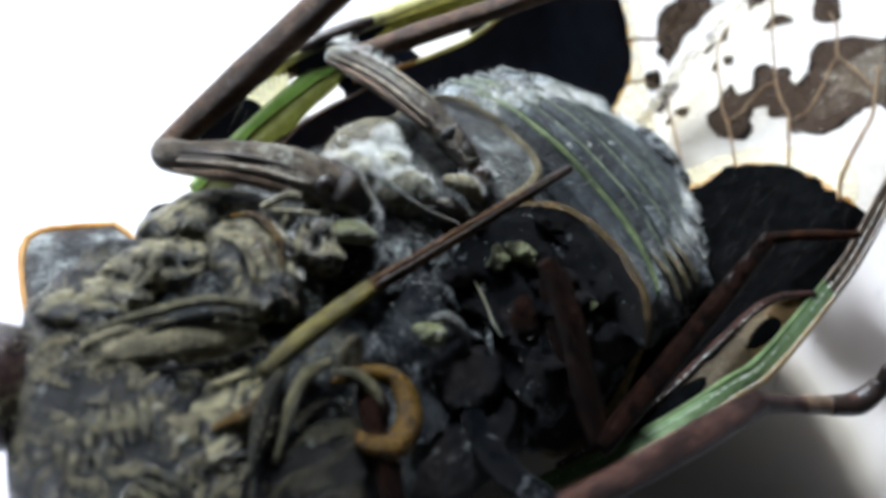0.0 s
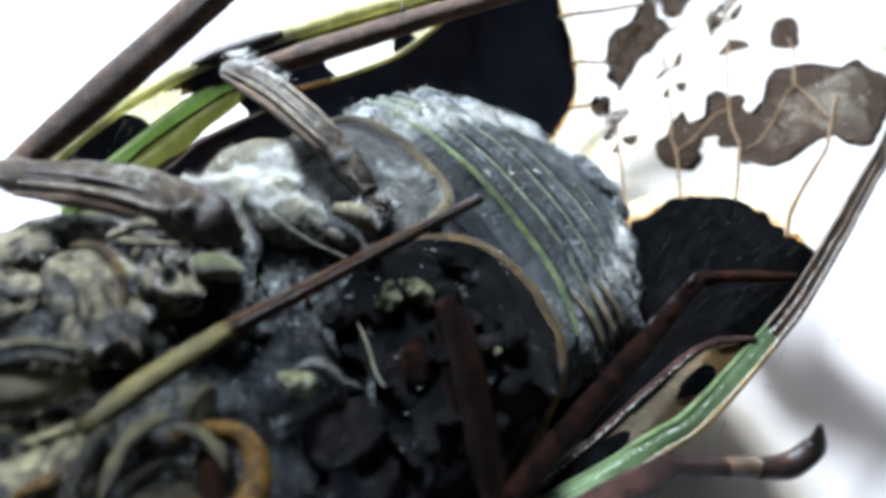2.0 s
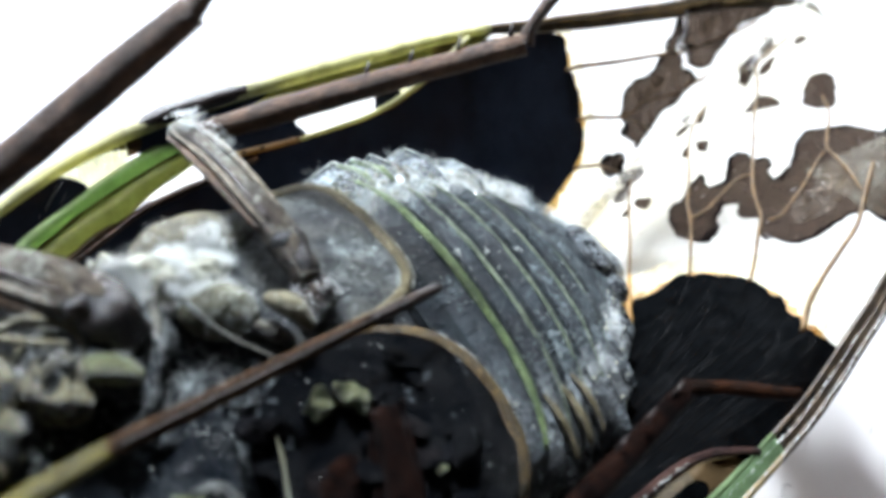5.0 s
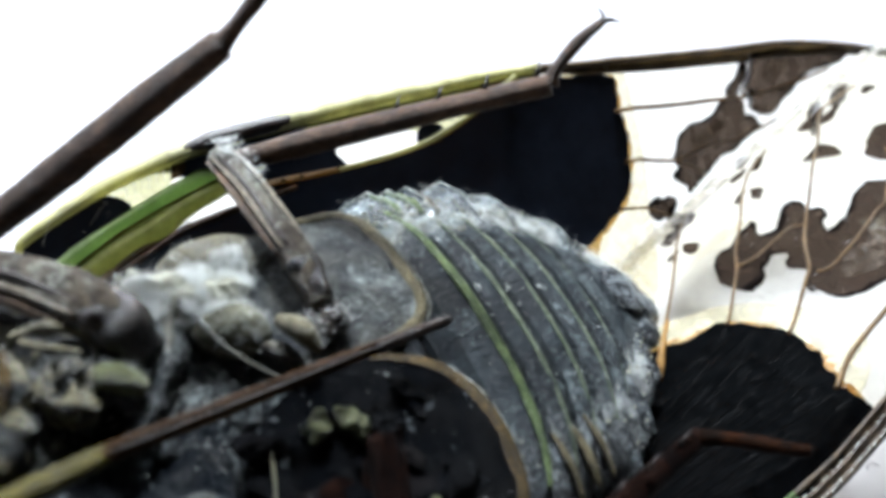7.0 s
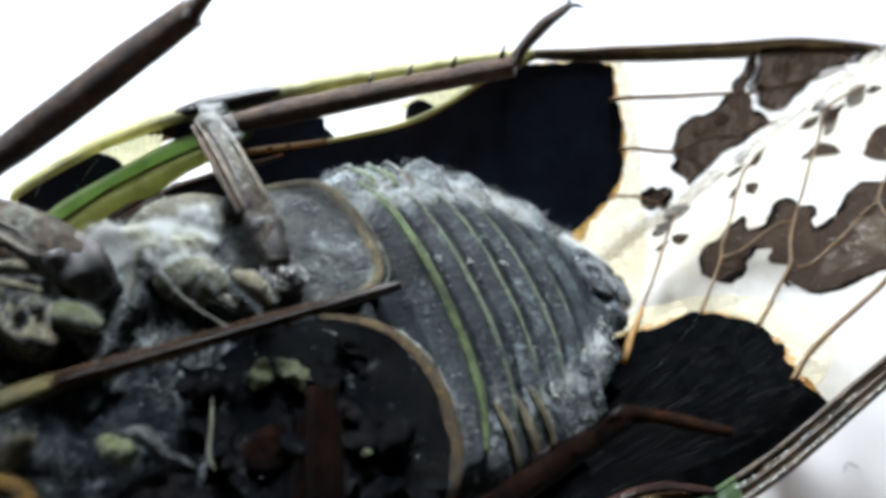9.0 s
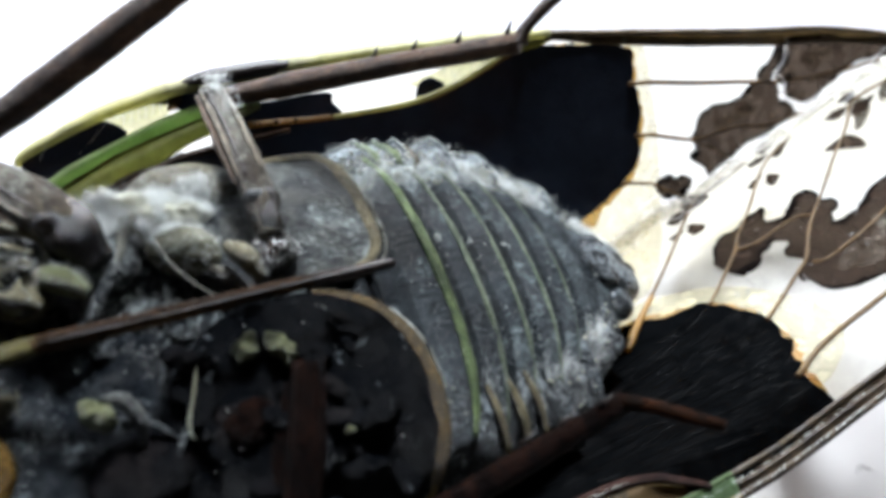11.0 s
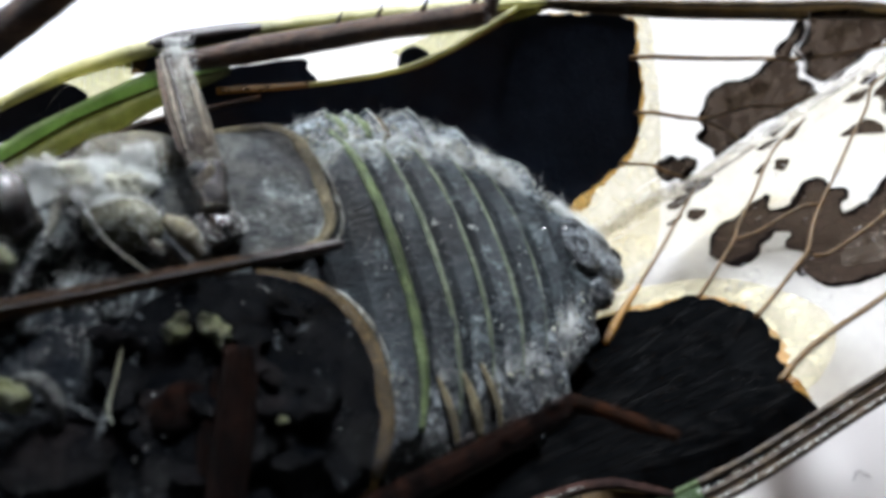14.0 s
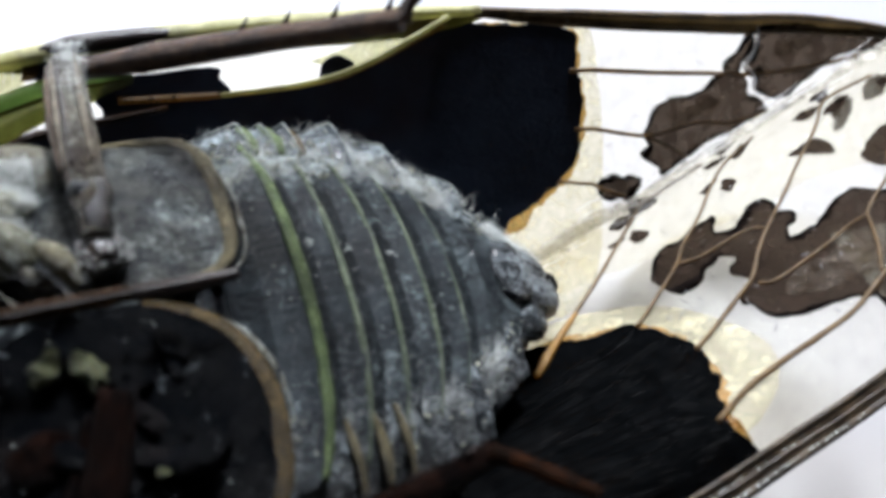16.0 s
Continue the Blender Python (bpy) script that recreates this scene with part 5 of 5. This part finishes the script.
for q in range(16):
    f = q / 15
    end = Vector((0.9 - 2.0 * f * f, -1.9 - 4.0 * f))
    start = Vector((-9.5, -4.4 - 0.9 * f))
    fold = [start.lerp(end, g) + Vector((0, 0.12 * noise.noise(Vector((q, g * 3, 0))))) for g in (0.25, 0.5, 0.75, 0.97)]
    part("fold_line", tube(bmesh.new(), on_wing(low_wing, fold, 0.15, 24), [0.006, 0.012, 0.008], 4, rough=0.6), M_FOLD, hind_low)
# one large blotch from the middle of the wing to its front edge, and pairs of small spots on both sides of the veins
blotch([(2.8, -0.64), (3.07, -0.19), (3.99, 0.55), (4.54, 0.59), (5.26, 0.84), (5.67, 0.95), (5.25, 0.42), (5.71, 0.2), (6.61, 0.77), (6.92, 0.6), (6.74, 0.25), (7.0, -0.03), (6.54, -0.41), (6.16, -0.87), (7.19, -0.66), (8.05, -0.18), (8.53, -0.13), (8.9, -0.5), (9.3, -1.0), (9.2, -1.7), (9.7, -1.8), (9.95, -2.3),
        (10.6, -2.9), (10.0, -3.6), (8.5, -4.1), (7.0, -4.4), (6.0, -3.9), (5.6, -3.4), (4.96, -3.19), (4.47, -3.14), (3.82, -2.97), (3.73, -2.35), (3.69, -2.17), (4.41, -1.59), (4.35, -1.11), (4.83, -0.82), (4.75, -0.41), (4.22, -0.59), (3.65, -0.96), (2.91, -1.07)], low_wing, 0.12, wing_low, 0.05, 300, 0.3)
spots_low = [((3.61, 2.15), (4.24, 2.48), (4.69, 2.39), (4.08, 2.06)), ((4.55, 2.68), (4.99, 2.94), (5.39, 2.52), (4.73, 2.34)), ((3.79, 1.49), (4.14, 1.77), (4.36, 1.41), (3.83, 1.18)), ((3.05, 1.4), (3.43, 1.58), (3.87, 1.63), (3.32, 1.35)),
             ((6.76, 2.88), (7.15, 2.97), (7.43, 2.89), (6.88, 2.73)), ((7.34, 3.31), (7.7, 3.41), (7.9, 3.27), (7.39, 3.05)), ((7.39, 2.78), (7.73, 3.0), (8.1, 3.02), (7.56, 2.65)), ((6.5, 1.85), (6.82, 2.12), (6.94, 1.84), (6.59, 1.57)), ((6.06, 2.0), (6.4, 2.16), (6.72, 2.24), (6.21, 1.9)),
             ((9.18, 3.05), (9.51, 3.18), (9.92, 3.1), (9.5, 2.85)), ((9.77, 2.71), (10.0, 2.95), (10.6, 3.0), (10.1, 2.67)), ((9.92, 3.44), (10.18, 3.56), (10.34, 3.44), (10.08, 3.12))]
for o in (*spots_low, ((8.27, 1.91), (8.92, 2.09), (9.22, 2.01), (9.23, 1.58), (9.07, 1.3), (8.66, 1.64)), ((9.4, 0.9), (10.15, 1.4), (10.54, 1.48), (10.79, 0.98), (9.83, 0.1), (9.49, 0.23), (9.37, 0.54)), ((11.28, 2.97), (11.52, 3.02), (11.64, 2.76), (11.29, 2.76))):
    part("blotch", patch(o, low_wing, 0.13, 0.07, 80, 0.3), M_SMOKE, wing_low, "smoky brown spot beside a vein")
part("pale_patch", patch(((5.2, -1.9), (6.4, -1.75), (7.4, -1.5), (7.3, -2.2), (6.2, -2.7), (5.0, -2.75), (4.5, -2.5)), low_wing, 0.15, 0.10), M_PALEPATCH, wing_low, "paler middle of a blotch")
for flat, r in ([(-1.33, -1.84), (-0.33, -1.19), (1.67, 0.16), (3.79, 1.7), (4.86, 2.51), (5.56, 2.76), (6.87, 3.05)], 0.055), ([(1.19, -1.79), (1.98, -1.32), (3.74, -0.18), (4.35, 0.35), (5.45, 1.19), (6.64, 2.25), (7.33, 2.74), (8.24, 3.11)], 0.05), ([(3.82, -0.17), (4.38, -0.23), (5.27, -0.06), (5.84, 0.0), (6.08, -0.15)], 0.045), \
        ([(1.55, -3.07), (2.34, -2.7), (3.87, -1.92), (4.53, -1.54), (5.64, -0.57), (7.28, 0.68), (8.27, 1.51), (9.33, 2.38), (9.92, 3.04), (10.32, 3.23), (11.31, 3.24)], 0.055), ([(4.39, -1.83), (4.7, -1.95), (5.63, -1.73), (6.45, -1.49), (7.4, -1.16), (7.96, -1.05)], 0.045), ([(7.96, -1.05), (8.58, -0.61), (9.36, -0.09), (9.9, 0.6)], 0.05), ([(7.98, -1.07), (7.17, -2.03), (6.34, -2.88)], 0.05), \
        ([(0.2, -5.0), (1.33, -4.53), (2.29, -4.26), (3.78, -3.92), (4.89, -3.63), (6.14, -3.06), (7.6, -2.4)], 0.075):
    part("vein", tube(bmesh.new(), on_wing(low_wing, flat, 0.18, 40), [r, r * 0.9, r * 0.85], 8, rough=0.15), M_VEIN, wing_low, "brown vein")


def front_line(d):
    """A line along the front edge of the -y forewing, d inside it."""
    return [(x, span(LOW_X, LOW_Y, x) + d) for x in (-13.2, -11, -9.2, -7.5, -6.5, -4.6, -2.6)], [(x, span(LOW_X, LOW_Y, x) + d) for x in (-2.8, -1.5, 0, 1.7, 3.8, 6, 8, 12, 17)]


# three ribs close together, green towards the root and brown towards the tip, with a skin between them
for d, r, root, tip in ((0.10, 0.10, M_COSTO, M_EDGEBROWN), (0.34, 0.06, M_VEIND, M_EDGEBROWN), (0.60, 0.08, M_VEIND, M_EDGEBROWN)):
    near, far = front_line(d)
    part("front_edge", tube(bmesh.new(), on_wing(low_wing, near, 0.08, 50), [r * 0.8, r, r * 1.15, r], 10, 0.8, rough=0.06), root, wing_low, "green beaded front edge")
    part("front_edge", tube(bmesh.new(), on_wing(low_wing, far, 0.08, 50), [r, r, r * 0.9, r * 0.5], 10, 0.8, rough=0.06), tip, wing_low, "brown front edge")
grid = []
for i in range(60):
    x = -13 + 10.4 * i / 59
    grid.append([Vector((x, span(LOW_X, LOW_Y, x) + 0.08 + 0.52 * j / 4, low_wing(x, span(LOW_X, LOW_Y, x) + 0.08 + 0.52 * j / 4) + 0.13)) for j in range(5)])
part("edge_skin", sheet(bmesh.new(), grid, 0.02), M_EDGESKIN, wing_low, "soft grey-green skin between the ribs")
grid = []
for i in range(60):
    x = -2.7 + 14.6 * i / 59
    grid.append([Vector((x, span(LOW_X, LOW_Y, x) + 0.08 + 0.52 * j / 4, low_wing(x, span(LOW_X, LOW_Y, x) + 0.08 + 0.52 * j / 4) + 0.10)) for j in range(5)])
part("edge_skin", sheet(bmesh.new(), grid, 0.02), M_EDGEBROWN, wing_low, "brown skin between the ribs")
upper = [(-12, -5.2), (-10.2, -5.6), (-8.4, -5.69), (-6.7, -5.66), (-4.9, -5.7)]
part("vein", tube(bmesh.new(), on_wing(low_wing, [*upper, (-3.9, -6.1), (-3.2, -6.5)], 0.12, 60), [0.09, 0.12, 0.13, 0.12, 0.08], 10, 0.8, rough=0.1), M_LEGMID, wing_low, "brown vein with a row of beads")
bm = bmesh.new()
for line, lift, keep in ((front_line(0.14)[0], 0.20, 0.85), (front_line(0.14)[1][:5], 0.2, 0.6), (front_line(0.42)[0], 0.21, 0.85), (front_line(0.42)[1][:4], 0.19, 0.35), (upper, 0.25, 0.8)):
    for p in on_wing(low_wing, line, lift, 120):
        if rng.random() < keep:
            bmesh.ops.create_icosphere(bm, subdivisions=1, radius=rng.uniform(0.010, 0.032), matrix=Matrix.Translation(p + Vector((rng.gauss(0, 0.02), rng.gauss(0, 0.015), 0))))
part("edge_bead", bm, M_BEAD, wing_low, "shiny beads along the front edge", kind="stuff")
part("field", patch([(-12, -5.4), (-9.5, -6.4), (-7.5, -6.62), (-5.0, -6.6), (-3.4, -6.62), (-3.8, -6.2), (-4.9, -5.78), (-7.0, -5.7), (-9.5, -5.65)], low_wing, 0.03, 0.02), M_OCHRE, wing_low, "cream field")
for o in (((-10.6, -5.8), (-9.6, -6.25), (-8.3, -6.25), (-7.85, -6.05), (-8.3, -5.85), (-9.4, -5.75)), ((-6.5, -6.25), (-5.9, -6.05), (-5.1, -6.1), (-4.9, -6.4), (-5.4, -6.55), (-6.1, -6.45))):
    part("dark_spot", patch(o, low_wing, 0.10, 0.05), M_BLACKSHADE, wing_low, "black spot")
part("amber_patch", patch([(-5.0, -5.85), (-4.3, -6.05), (-3.4, -6.5), (-4.6, -6.5), (-5.2, -6.3)], low_wing, 0.07, 0.04), M_AMBERDIM, wing_low, "amber patch")
grid = []
for i in range(80):
    x = 0.3 + 20 * i / 79
    grid.append([Vector((x + d * 0.25, streak_y(x) - d, low_wing(x, streak_y(x) - d) + 0.30 + 0.10 * math.sin(d * 5) + 0.03 * noise.noise(Vector((x * 2, d, 5))))) for d in (-0.06, 0.0, 0.08, 0.16, 0.24, 0.32)])
part("folded_margin", sheet(bmesh.new(), grid), M_STREAK, wing_low, "whitish folded hind margin")


part("vein", tube(bmesh.new(), on_wing(low_wing, [(-1.7, -2.2), (-1.1, -1.75), (-0.4, -1.25), (0.5, -0.65)], 0.22, 24), [0.10, 0.12, 0.09, 0.05], 8, rough=0.3), M_AMBER, wing_low, "amber vein root")


rng = random.Random(33)
bm = bmesh.new()
for _ in range(60):
    x, d = rng.uniform(0.2, 11), rng.gauss(0.12, 0.22)
    length, slope = rng.uniform(0.3, 1.2), rng.gauss(0.22, 0.06)
    ends = [(x, streak_y(x) - d), (x + length * 0.5, streak_y(x) - d + slope * length * 0.5), (x + length, streak_y(x) - d + slope * length)]
    tube(bm, [Vector((a, b, low_wing(a, b) + 0.34 + 0.04 * rng.random())) for a, b in ends], [0.004, rng.uniform(0.008, 0.018), 0.004], 4)
part("margin_fibre", bm, M_TEAR, wing_low, "fine fibres along the folded margin", kind="stuff")
bm = bmesh.new()
for _ in range(70):
    x, d = rng.uniform(0.2, 11), rng.gauss(0.12, 0.3)
    length, slope = rng.uniform(0.15, 0.5), rng.gauss(0.22, 0.2)
    ends = [(x, streak_y(x) - d), (x + length * 0.5, streak_y(x) - d + slope * length * 0.5), (x + length, streak_y(x) - d + slope * length)]
    tube(bm, [Vector((a, b, low_wing(a, b) + 0.30)) for a, b in ends], [0.004, rng.uniform(0.006, 0.014), 0.004], 4)
part("margin_crease", bm, M_COSTAB, wing_low, "fine brown creases along the folded margin", kind="stuff")


# ---- hair ----
from mathutils.bvhtree import BVHTree


def hairs(name, roots, parent, length, r, material, label, seed, lean=(0.5, 0, 0), spread=0.35):
    rng = random.Random(seed)
    verts, faces = [], []
    for p, n in roots:
        d = (n + Vector(lean) + Vector((rng.gauss(0, spread), rng.gauss(0, spread), rng.gauss(0, spread)))).normalized()
        w = d.orthogonal().normalized() * r
        w.rotate(Euler((rng.random() * 6, rng.random() * 6, 0)))
        h = length * rng.uniform(0.4, 1.25)
        bend = Vector((rng.gauss(0, 0.2), rng.gauss(0, 0.2), rng.gauss(-0.1, 0.2))) * h
        i = len(verts)
        verts += [(p - w) * MM, (p + w) * MM, (p + d * h * 0.6 + bend * 0.3 + w * 0.6) * MM, (p + d * h * 0.6 + bend * 0.3 - w * 0.6) * MM, (p + d * h + bend) * MM]
        faces += [(i, i + 1, i + 2, i + 3), (i + 3, i + 2, i + 4)]
    data = bpy.data.meshes.new(name)
    data.from_pydata(verts, [], faces)
    data.materials.append(material)
    ob = new(name, data)
    ob.parent = parent
    return tagged(ob, label, kind="stuff")


rng = random.Random(4)
roots = []
for _ in range(44000):
    x = rng.uniform(-8.6, -0.6)
    p = flank(x, min(1.0, max(-0.3, rng.gauss(0.18, 0.22))), 0.24, 1 if rng.random() < 0.72 else -1)
    if p.y < 0 and x > -3.0:
        continue
    if noise.noise(p * 1.4) + 0.5 * noise.noise(p * 4) < rng.uniform(-0.25, 0.2):
        continue
    roots.append((p, Vector((0.2, 0.15 if p.y > 0 else -0.15, 0.35))))
hairs("wax_hair", roots, abdomen, 0.30, 0.0034, M_HAIR, "fine white waxy hair", 5, (0.6, 0.2, 0.1))
roots = []
for _ in range(30000):
    x, y = -0.6 - 7.8 * rng.random() ** 1.4, 3.6 - 7.0 * rng.random() ** 1.4
    thick = 0.07 + 0.07 * max(0.0, x + 4.5) + 0.22 * max(0.0, -y - 0.6) + 0.3 * max(0.0, y - 2.2) + 0.22 * noise.noise(Vector((x * 0.7, y * 0.9, 0)))      # the middle of the belly is nearly bald
    if abs(y - BODY_Y) < girth(x)[0] * 0.95 and thick > rng.random():
        roots.append((Vector((x, y, belly(x, y) + 0.15)), Vector((0.3, 0, 0.35))))
hairs("wax_hair", roots, abdomen, 0.28, 0.0024, M_HAIRGREY, "short grey hair", 9, (0.7, 0, 0))
roots = []
for _ in range(5500):
    x, y = rng.uniform(-19.5, -9.3), rng.uniform(-3.4, 3.9)
    if noise.noise(Vector((x, y, 4)) * 0.9) < rng.uniform(-0.1, 0.25):
        continue
    roots.append((Vector((x, y, belly(x, y) + 0.12 + rng.random() * 0.15)), Vector((rng.gauss(0, 0.6), rng.gauss(0, 0.6), 0.5))))
for _ in range(1500):
    p = Vector((rng.gauss(-13.4, 0.7), rng.gauss(3.2, 0.25), 0))
    p.z = 5.55 - 0.55 * abs(p.y - 3.1)
    roots.append((p, Vector((rng.gauss(0, 0.4), 0.4, 0.6))))
hairs("wax_hair", roots, thorax, 0.18, 0.0045, M_HAIR, "fine white waxy hair", 6, (0.2, 0, 0))
roots = []
for _ in range(500):
    f = rng.random() ** 2
    p = Vector((-10.72, 7.05, 5.1)).lerp(Vector((-10.9, 5.0, 6.0)), f)
    roots.append((p + Vector((rng.gauss(0, 0.18), 0, 0.22)), Vector((rng.gauss(0, 0.5), 0.4, 0.8))))
hairs("wax_hair", roots, cicada, 0.16, 0.006, M_HAIR, "fine pale hair on the hind knee", 12)
roots = []
for _ in range(1300):
    f, g = rng.random(), 1 - 0.9 * rng.random() ** 1.6
    end = Vector((1.4 - 2.2 * f * f, -1.7 - 4.3 * f))
    q = Vector((-9.5, -4.4 - 0.9 * f)).lerp(end, g)
    way = (end - Vector((-9.5, -4.4 - 0.9 * f))).normalized()
    ahead = q + way * 0.6
    if abs(q.y) < 6:
        roots.append((Vector((q.x, q.y, low_wing(q.x, q.y) + 0.15)), Vector((way.x, way.y, (low_wing(ahead.x, ahead.y) - low_wing(q.x, q.y)) / 0.6 + 0.12))))
hairs("wing_fibre", roots, hind_low, 0.9, 0.003, M_FIBRE, "fine grey fibres on the black hindwing", 41, (0, 0, 0), 0.10)
def shell(*owners):
    """The outer form of some parts and their pieces, to root hair on."""
    verts, faces = [], []
    for owner in owners:
        for ob in (owner, *owner.children):
            if len(ob.data.polygons) < 60000 and not ob.name.startswith("wax"):
                n = len(verts)
                verts += [v.co / MM for v in ob.data.vertices]
                faces += [[n + i for i in f.vertices] for f in ob.data.polygons]
    return BVHTree.FromPolygons(verts, faces)


form = shell(head, thorax)


def rooted(count, x0, x1, y0, y1, patchy, rng):
    out = []
    while len(out) < count:
        x, y = rng.uniform(x0, x1), rng.uniform(y0, y1)
        if noise.noise(Vector((x, y, 3)) * 1.3) + 0.6 * noise.noise(Vector((x, y, 8)) * 3.1) < rng.uniform(-0.3, patchy):
            continue
        place, normal, _, _ = form.ray_cast(Vector((x, y, 9)), Vector((0, 0, -1)))
        if place and normal.z > 0.15:
            out.append((place - normal * 0.01, normal * 0.6))
    return out


hairs("fur", rooted(3800, -23.0, -16.4, -1.6, 4.4, 0.5, rng), head, 0.22, 0.005, M_HAIRTAN, "fine tan fur", 31, (-0.2, 0.3, 0))
hairs("fur", rooted(3500, -17.0, -9.6, 0.5, 4.4, 0.6, rng), thorax, 0.20, 0.005, M_HAIR, "fine white fur", 32, (0.2, 0.2, 0))
hairs("wool", rooted(14000, -14.9, -11.9, 2.3, 3.75, 0.2, rng), thorax, 0.24, 0.0032, M_HAIR, "white wool on the side plate", 36, (0.1, 0.4, 0))
roots = []
for _ in range(1300):
    x = rng.uniform(-8.6, -1.2)
    p = flank(x, rng.gauss(0.92, 0.14), 0.10 + 0.36 * rng.random(), 1)
    if noise.noise(p * 1.1) > rng.uniform(-0.5, 0.3):
        roots.append((p, Vector((0.25, 0.55, 0.35))))
hairs("wax_hair", roots, abdomen, 0.26, 0.0040, M_HAIR, "fine white fringe of the back plates", 71, (0.3, 0.2, 0), 0.45)
roots = []
for _ in range(900):
    f = rng.random()
    p = Vector((-14.9 + 3.4 * f, 3.55 + 0.2 * math.sin(3 * f), 5.05 + 0.1 * rng.random()))
    roots.append((p, Vector((rng.gauss(-0.1, 0.3), 0.7, 0.5))))
hairs("wool", roots, thorax, 0.42, 0.0035, M_HAIR, "long pale hair along the woolly side", 72, (0, 0.2, 0), 0.3)
roots = [(flank(rng.uniform(-2.4, -1.2), 1.1, 0.1, 1), Vector((0.5, 0.9, 0.2))) for _ in range(24)]
hairs("tail_bristle", roots, abdomen, 0.9, 0.012, M_HAIR, "pale bristles", 7)
roots = [(Vector((x, 6.8 + rng.random() * 0.5, up_wing(x, 7) + 0.1)), Vector((0.1, 0.6, 0.8))) for x in [rng.uniform(-15.2, -13.2) for _ in range(16)]]
hairs("bristle", roots, wing_up, 1.1, 0.010, M_HAIR, "pale bristles", 8)

# ---- wax grains ----
def grains(name, places, parent, sizes, label, seed):
    rng = random.Random(seed)
    verts, faces = [], []
    for p in places:
        i, r = len(verts), rng.uniform(*sizes)
        turn = Euler((rng.random() * 6, rng.random() * 6, rng.random() * 6)).to_matrix()
        verts += [(p + turn @ (Vector(d) * r * rng.uniform(0.5, 1.3))) * MM for d in ((1, 0, 0), (-1, 0, 0), (0, 1, 0), (0, -1, 0), (0, 0, 1), (0, 0, -1))]
        faces += [(i + a, i + b, i + c) for a in (0, 1) for b in (2, 3) for c in (4, 5)]
    data = bpy.data.meshes.new(name)
    data.from_pydata(verts, [], faces)
    data.materials.append(M_BEAD)
    ob = new(name, data)
    ob.parent = parent
    tagged(ob, label, kind="stuff")


rng = random.Random(14)
places = []
for x, y in ((-6.93, 1.08), (-6.11, 0.87), (-5.17, 0.65)):
    for _ in range(14):
        p = Vector((x + rng.gauss(0, 0.06), y + rng.gauss(0, 0.06), 0))
        p.z = belly(p.x, p.y) + 0.26
        places.append(p)
while len(places) < 1100:
    x = rng.uniform(-8.6, -0.6)
    places.append(flank(x, rng.gauss(0.2, 0.28), 0.30 + 0.2 * rng.random(), 1))
while len(places) < 1250:
    x, y = rng.uniform(-8.6, -0.8), rng.uniform(-3.2, 3.2)
    if abs(y - BODY_Y) < girth(x)[0] * 0.85 and noise.noise(Vector((x, y, 9)) * 0.9) > rng.uniform(-0.1, 0.4):
        places.append(Vector((x, y, belly(x, y) + 0.19)))
grains("wax_grain", places, abdomen, (0.010, 0.030), "bright grains of wax, some standing in for glints", 15)
places = []
while len(places) < 650:
    x, y = rng.uniform(-19.0, -9.5), rng.uniform(0.4, 3.8)
    if noise.noise(Vector((x, y, 5)) * 1.1) > rng.uniform(-0.1, 0.5):
        places.append(Vector((x, y, belly(x, y) + rng.uniform(0.15, 0.55))))
for _ in range(70):
    x, y = rng.uniform(-15.5, -9.6), rng.uniform(-3.4, 0.0)
    places.append(Vector((x, y, belly(x, y) + rng.uniform(0.4, 0.55))))
grains("wax_grain", places, thorax, (0.008, 0.024), "bright grains of wax, some standing in for glints", 16)

bm = bmesh.new()
rng = random.Random(77)
for _ in range(1500):
    side = 1 if rng.random() < 0.85 else -1
    p = flank(rng.uniform(-8.7, -2.0), min(0.95, max(0.0, rng.gauss(0.25, 0.22))), 0.42, side)
    if noise.noise(p * 1.3) < rng.uniform(-0.35, 0.25):
        continue
    r = 0.012 + 0.05 * rng.random() ** 3
    made = bmesh.ops.create_icosphere(bm, subdivisions=1, radius=r, matrix=Matrix.Translation(p) @ Euler((rng.random() * 3, rng.random() * 3, rng.random() * 3)).to_matrix().to_4x4() @ Matrix.Diagonal((1.5, 0.9, 0.5, 1)))
    for v in made["verts"]:
        v.co += Vector((rng.gauss(0, 0.2), rng.gauss(0, 0.2), rng.gauss(0, 0.2))) * r
part("wax_flake", bm, M_WHITE, abdomen, "crumbs of white wax along the side fold", smooth=False, kind="stuff")

# ---- dust ----
rng = random.Random(21)
for wing, height, box in ((wing_up, up_wing, (3.3, 9.0, 2.2, 6.4)), (wing_low, low_wing, (1.9, 9.0, -3.5, 2.0))):
    bm = bmesh.new()
    for _ in range(70):
        x, y = rng.uniform(*box[:2]), rng.uniform(*box[2:])
        if wing is wing_low and y > streak_y(x):
            continue
        p, d = Vector((x, y, height(x, y) + 0.12)), Vector((rng.gauss(0.6, 0.4), rng.gauss(0.4, 0.5), 0)).normalized() * rng.uniform(0.03, 0.22)
        tube(bm, [p - d, p + Vector((0, 0, 0.02)), p + d], [0.006, rng.uniform(0.008, 0.02), 0.006], 4)
    part("dust", bm, M_LINT, wing, "specks of dust and fine scratches", kind="stuff")
for k, (x, y) in enumerate(((6.5, -7.2), (2.2, -8.4), (7.8, -9.0), (4.4, -7.9), (-1.0, -8.2))):
    p = Vector((x, y, 0.03))
    line = curve([p, p + Vector((0.3 + 0.1 * k, 0.2, 0.03)), p + Vector((0.7, 0.1 * k - 0.1, 0.0))], 10)
    ob = part("lint_fibre", tube(bmesh.new(), line, [0.012, 0.02, 0.01], 5), M_LINT, None, "tiny pale lint fibre lying on the white tabletop")
    tagged(ob, category="lint", group="lint on the table")
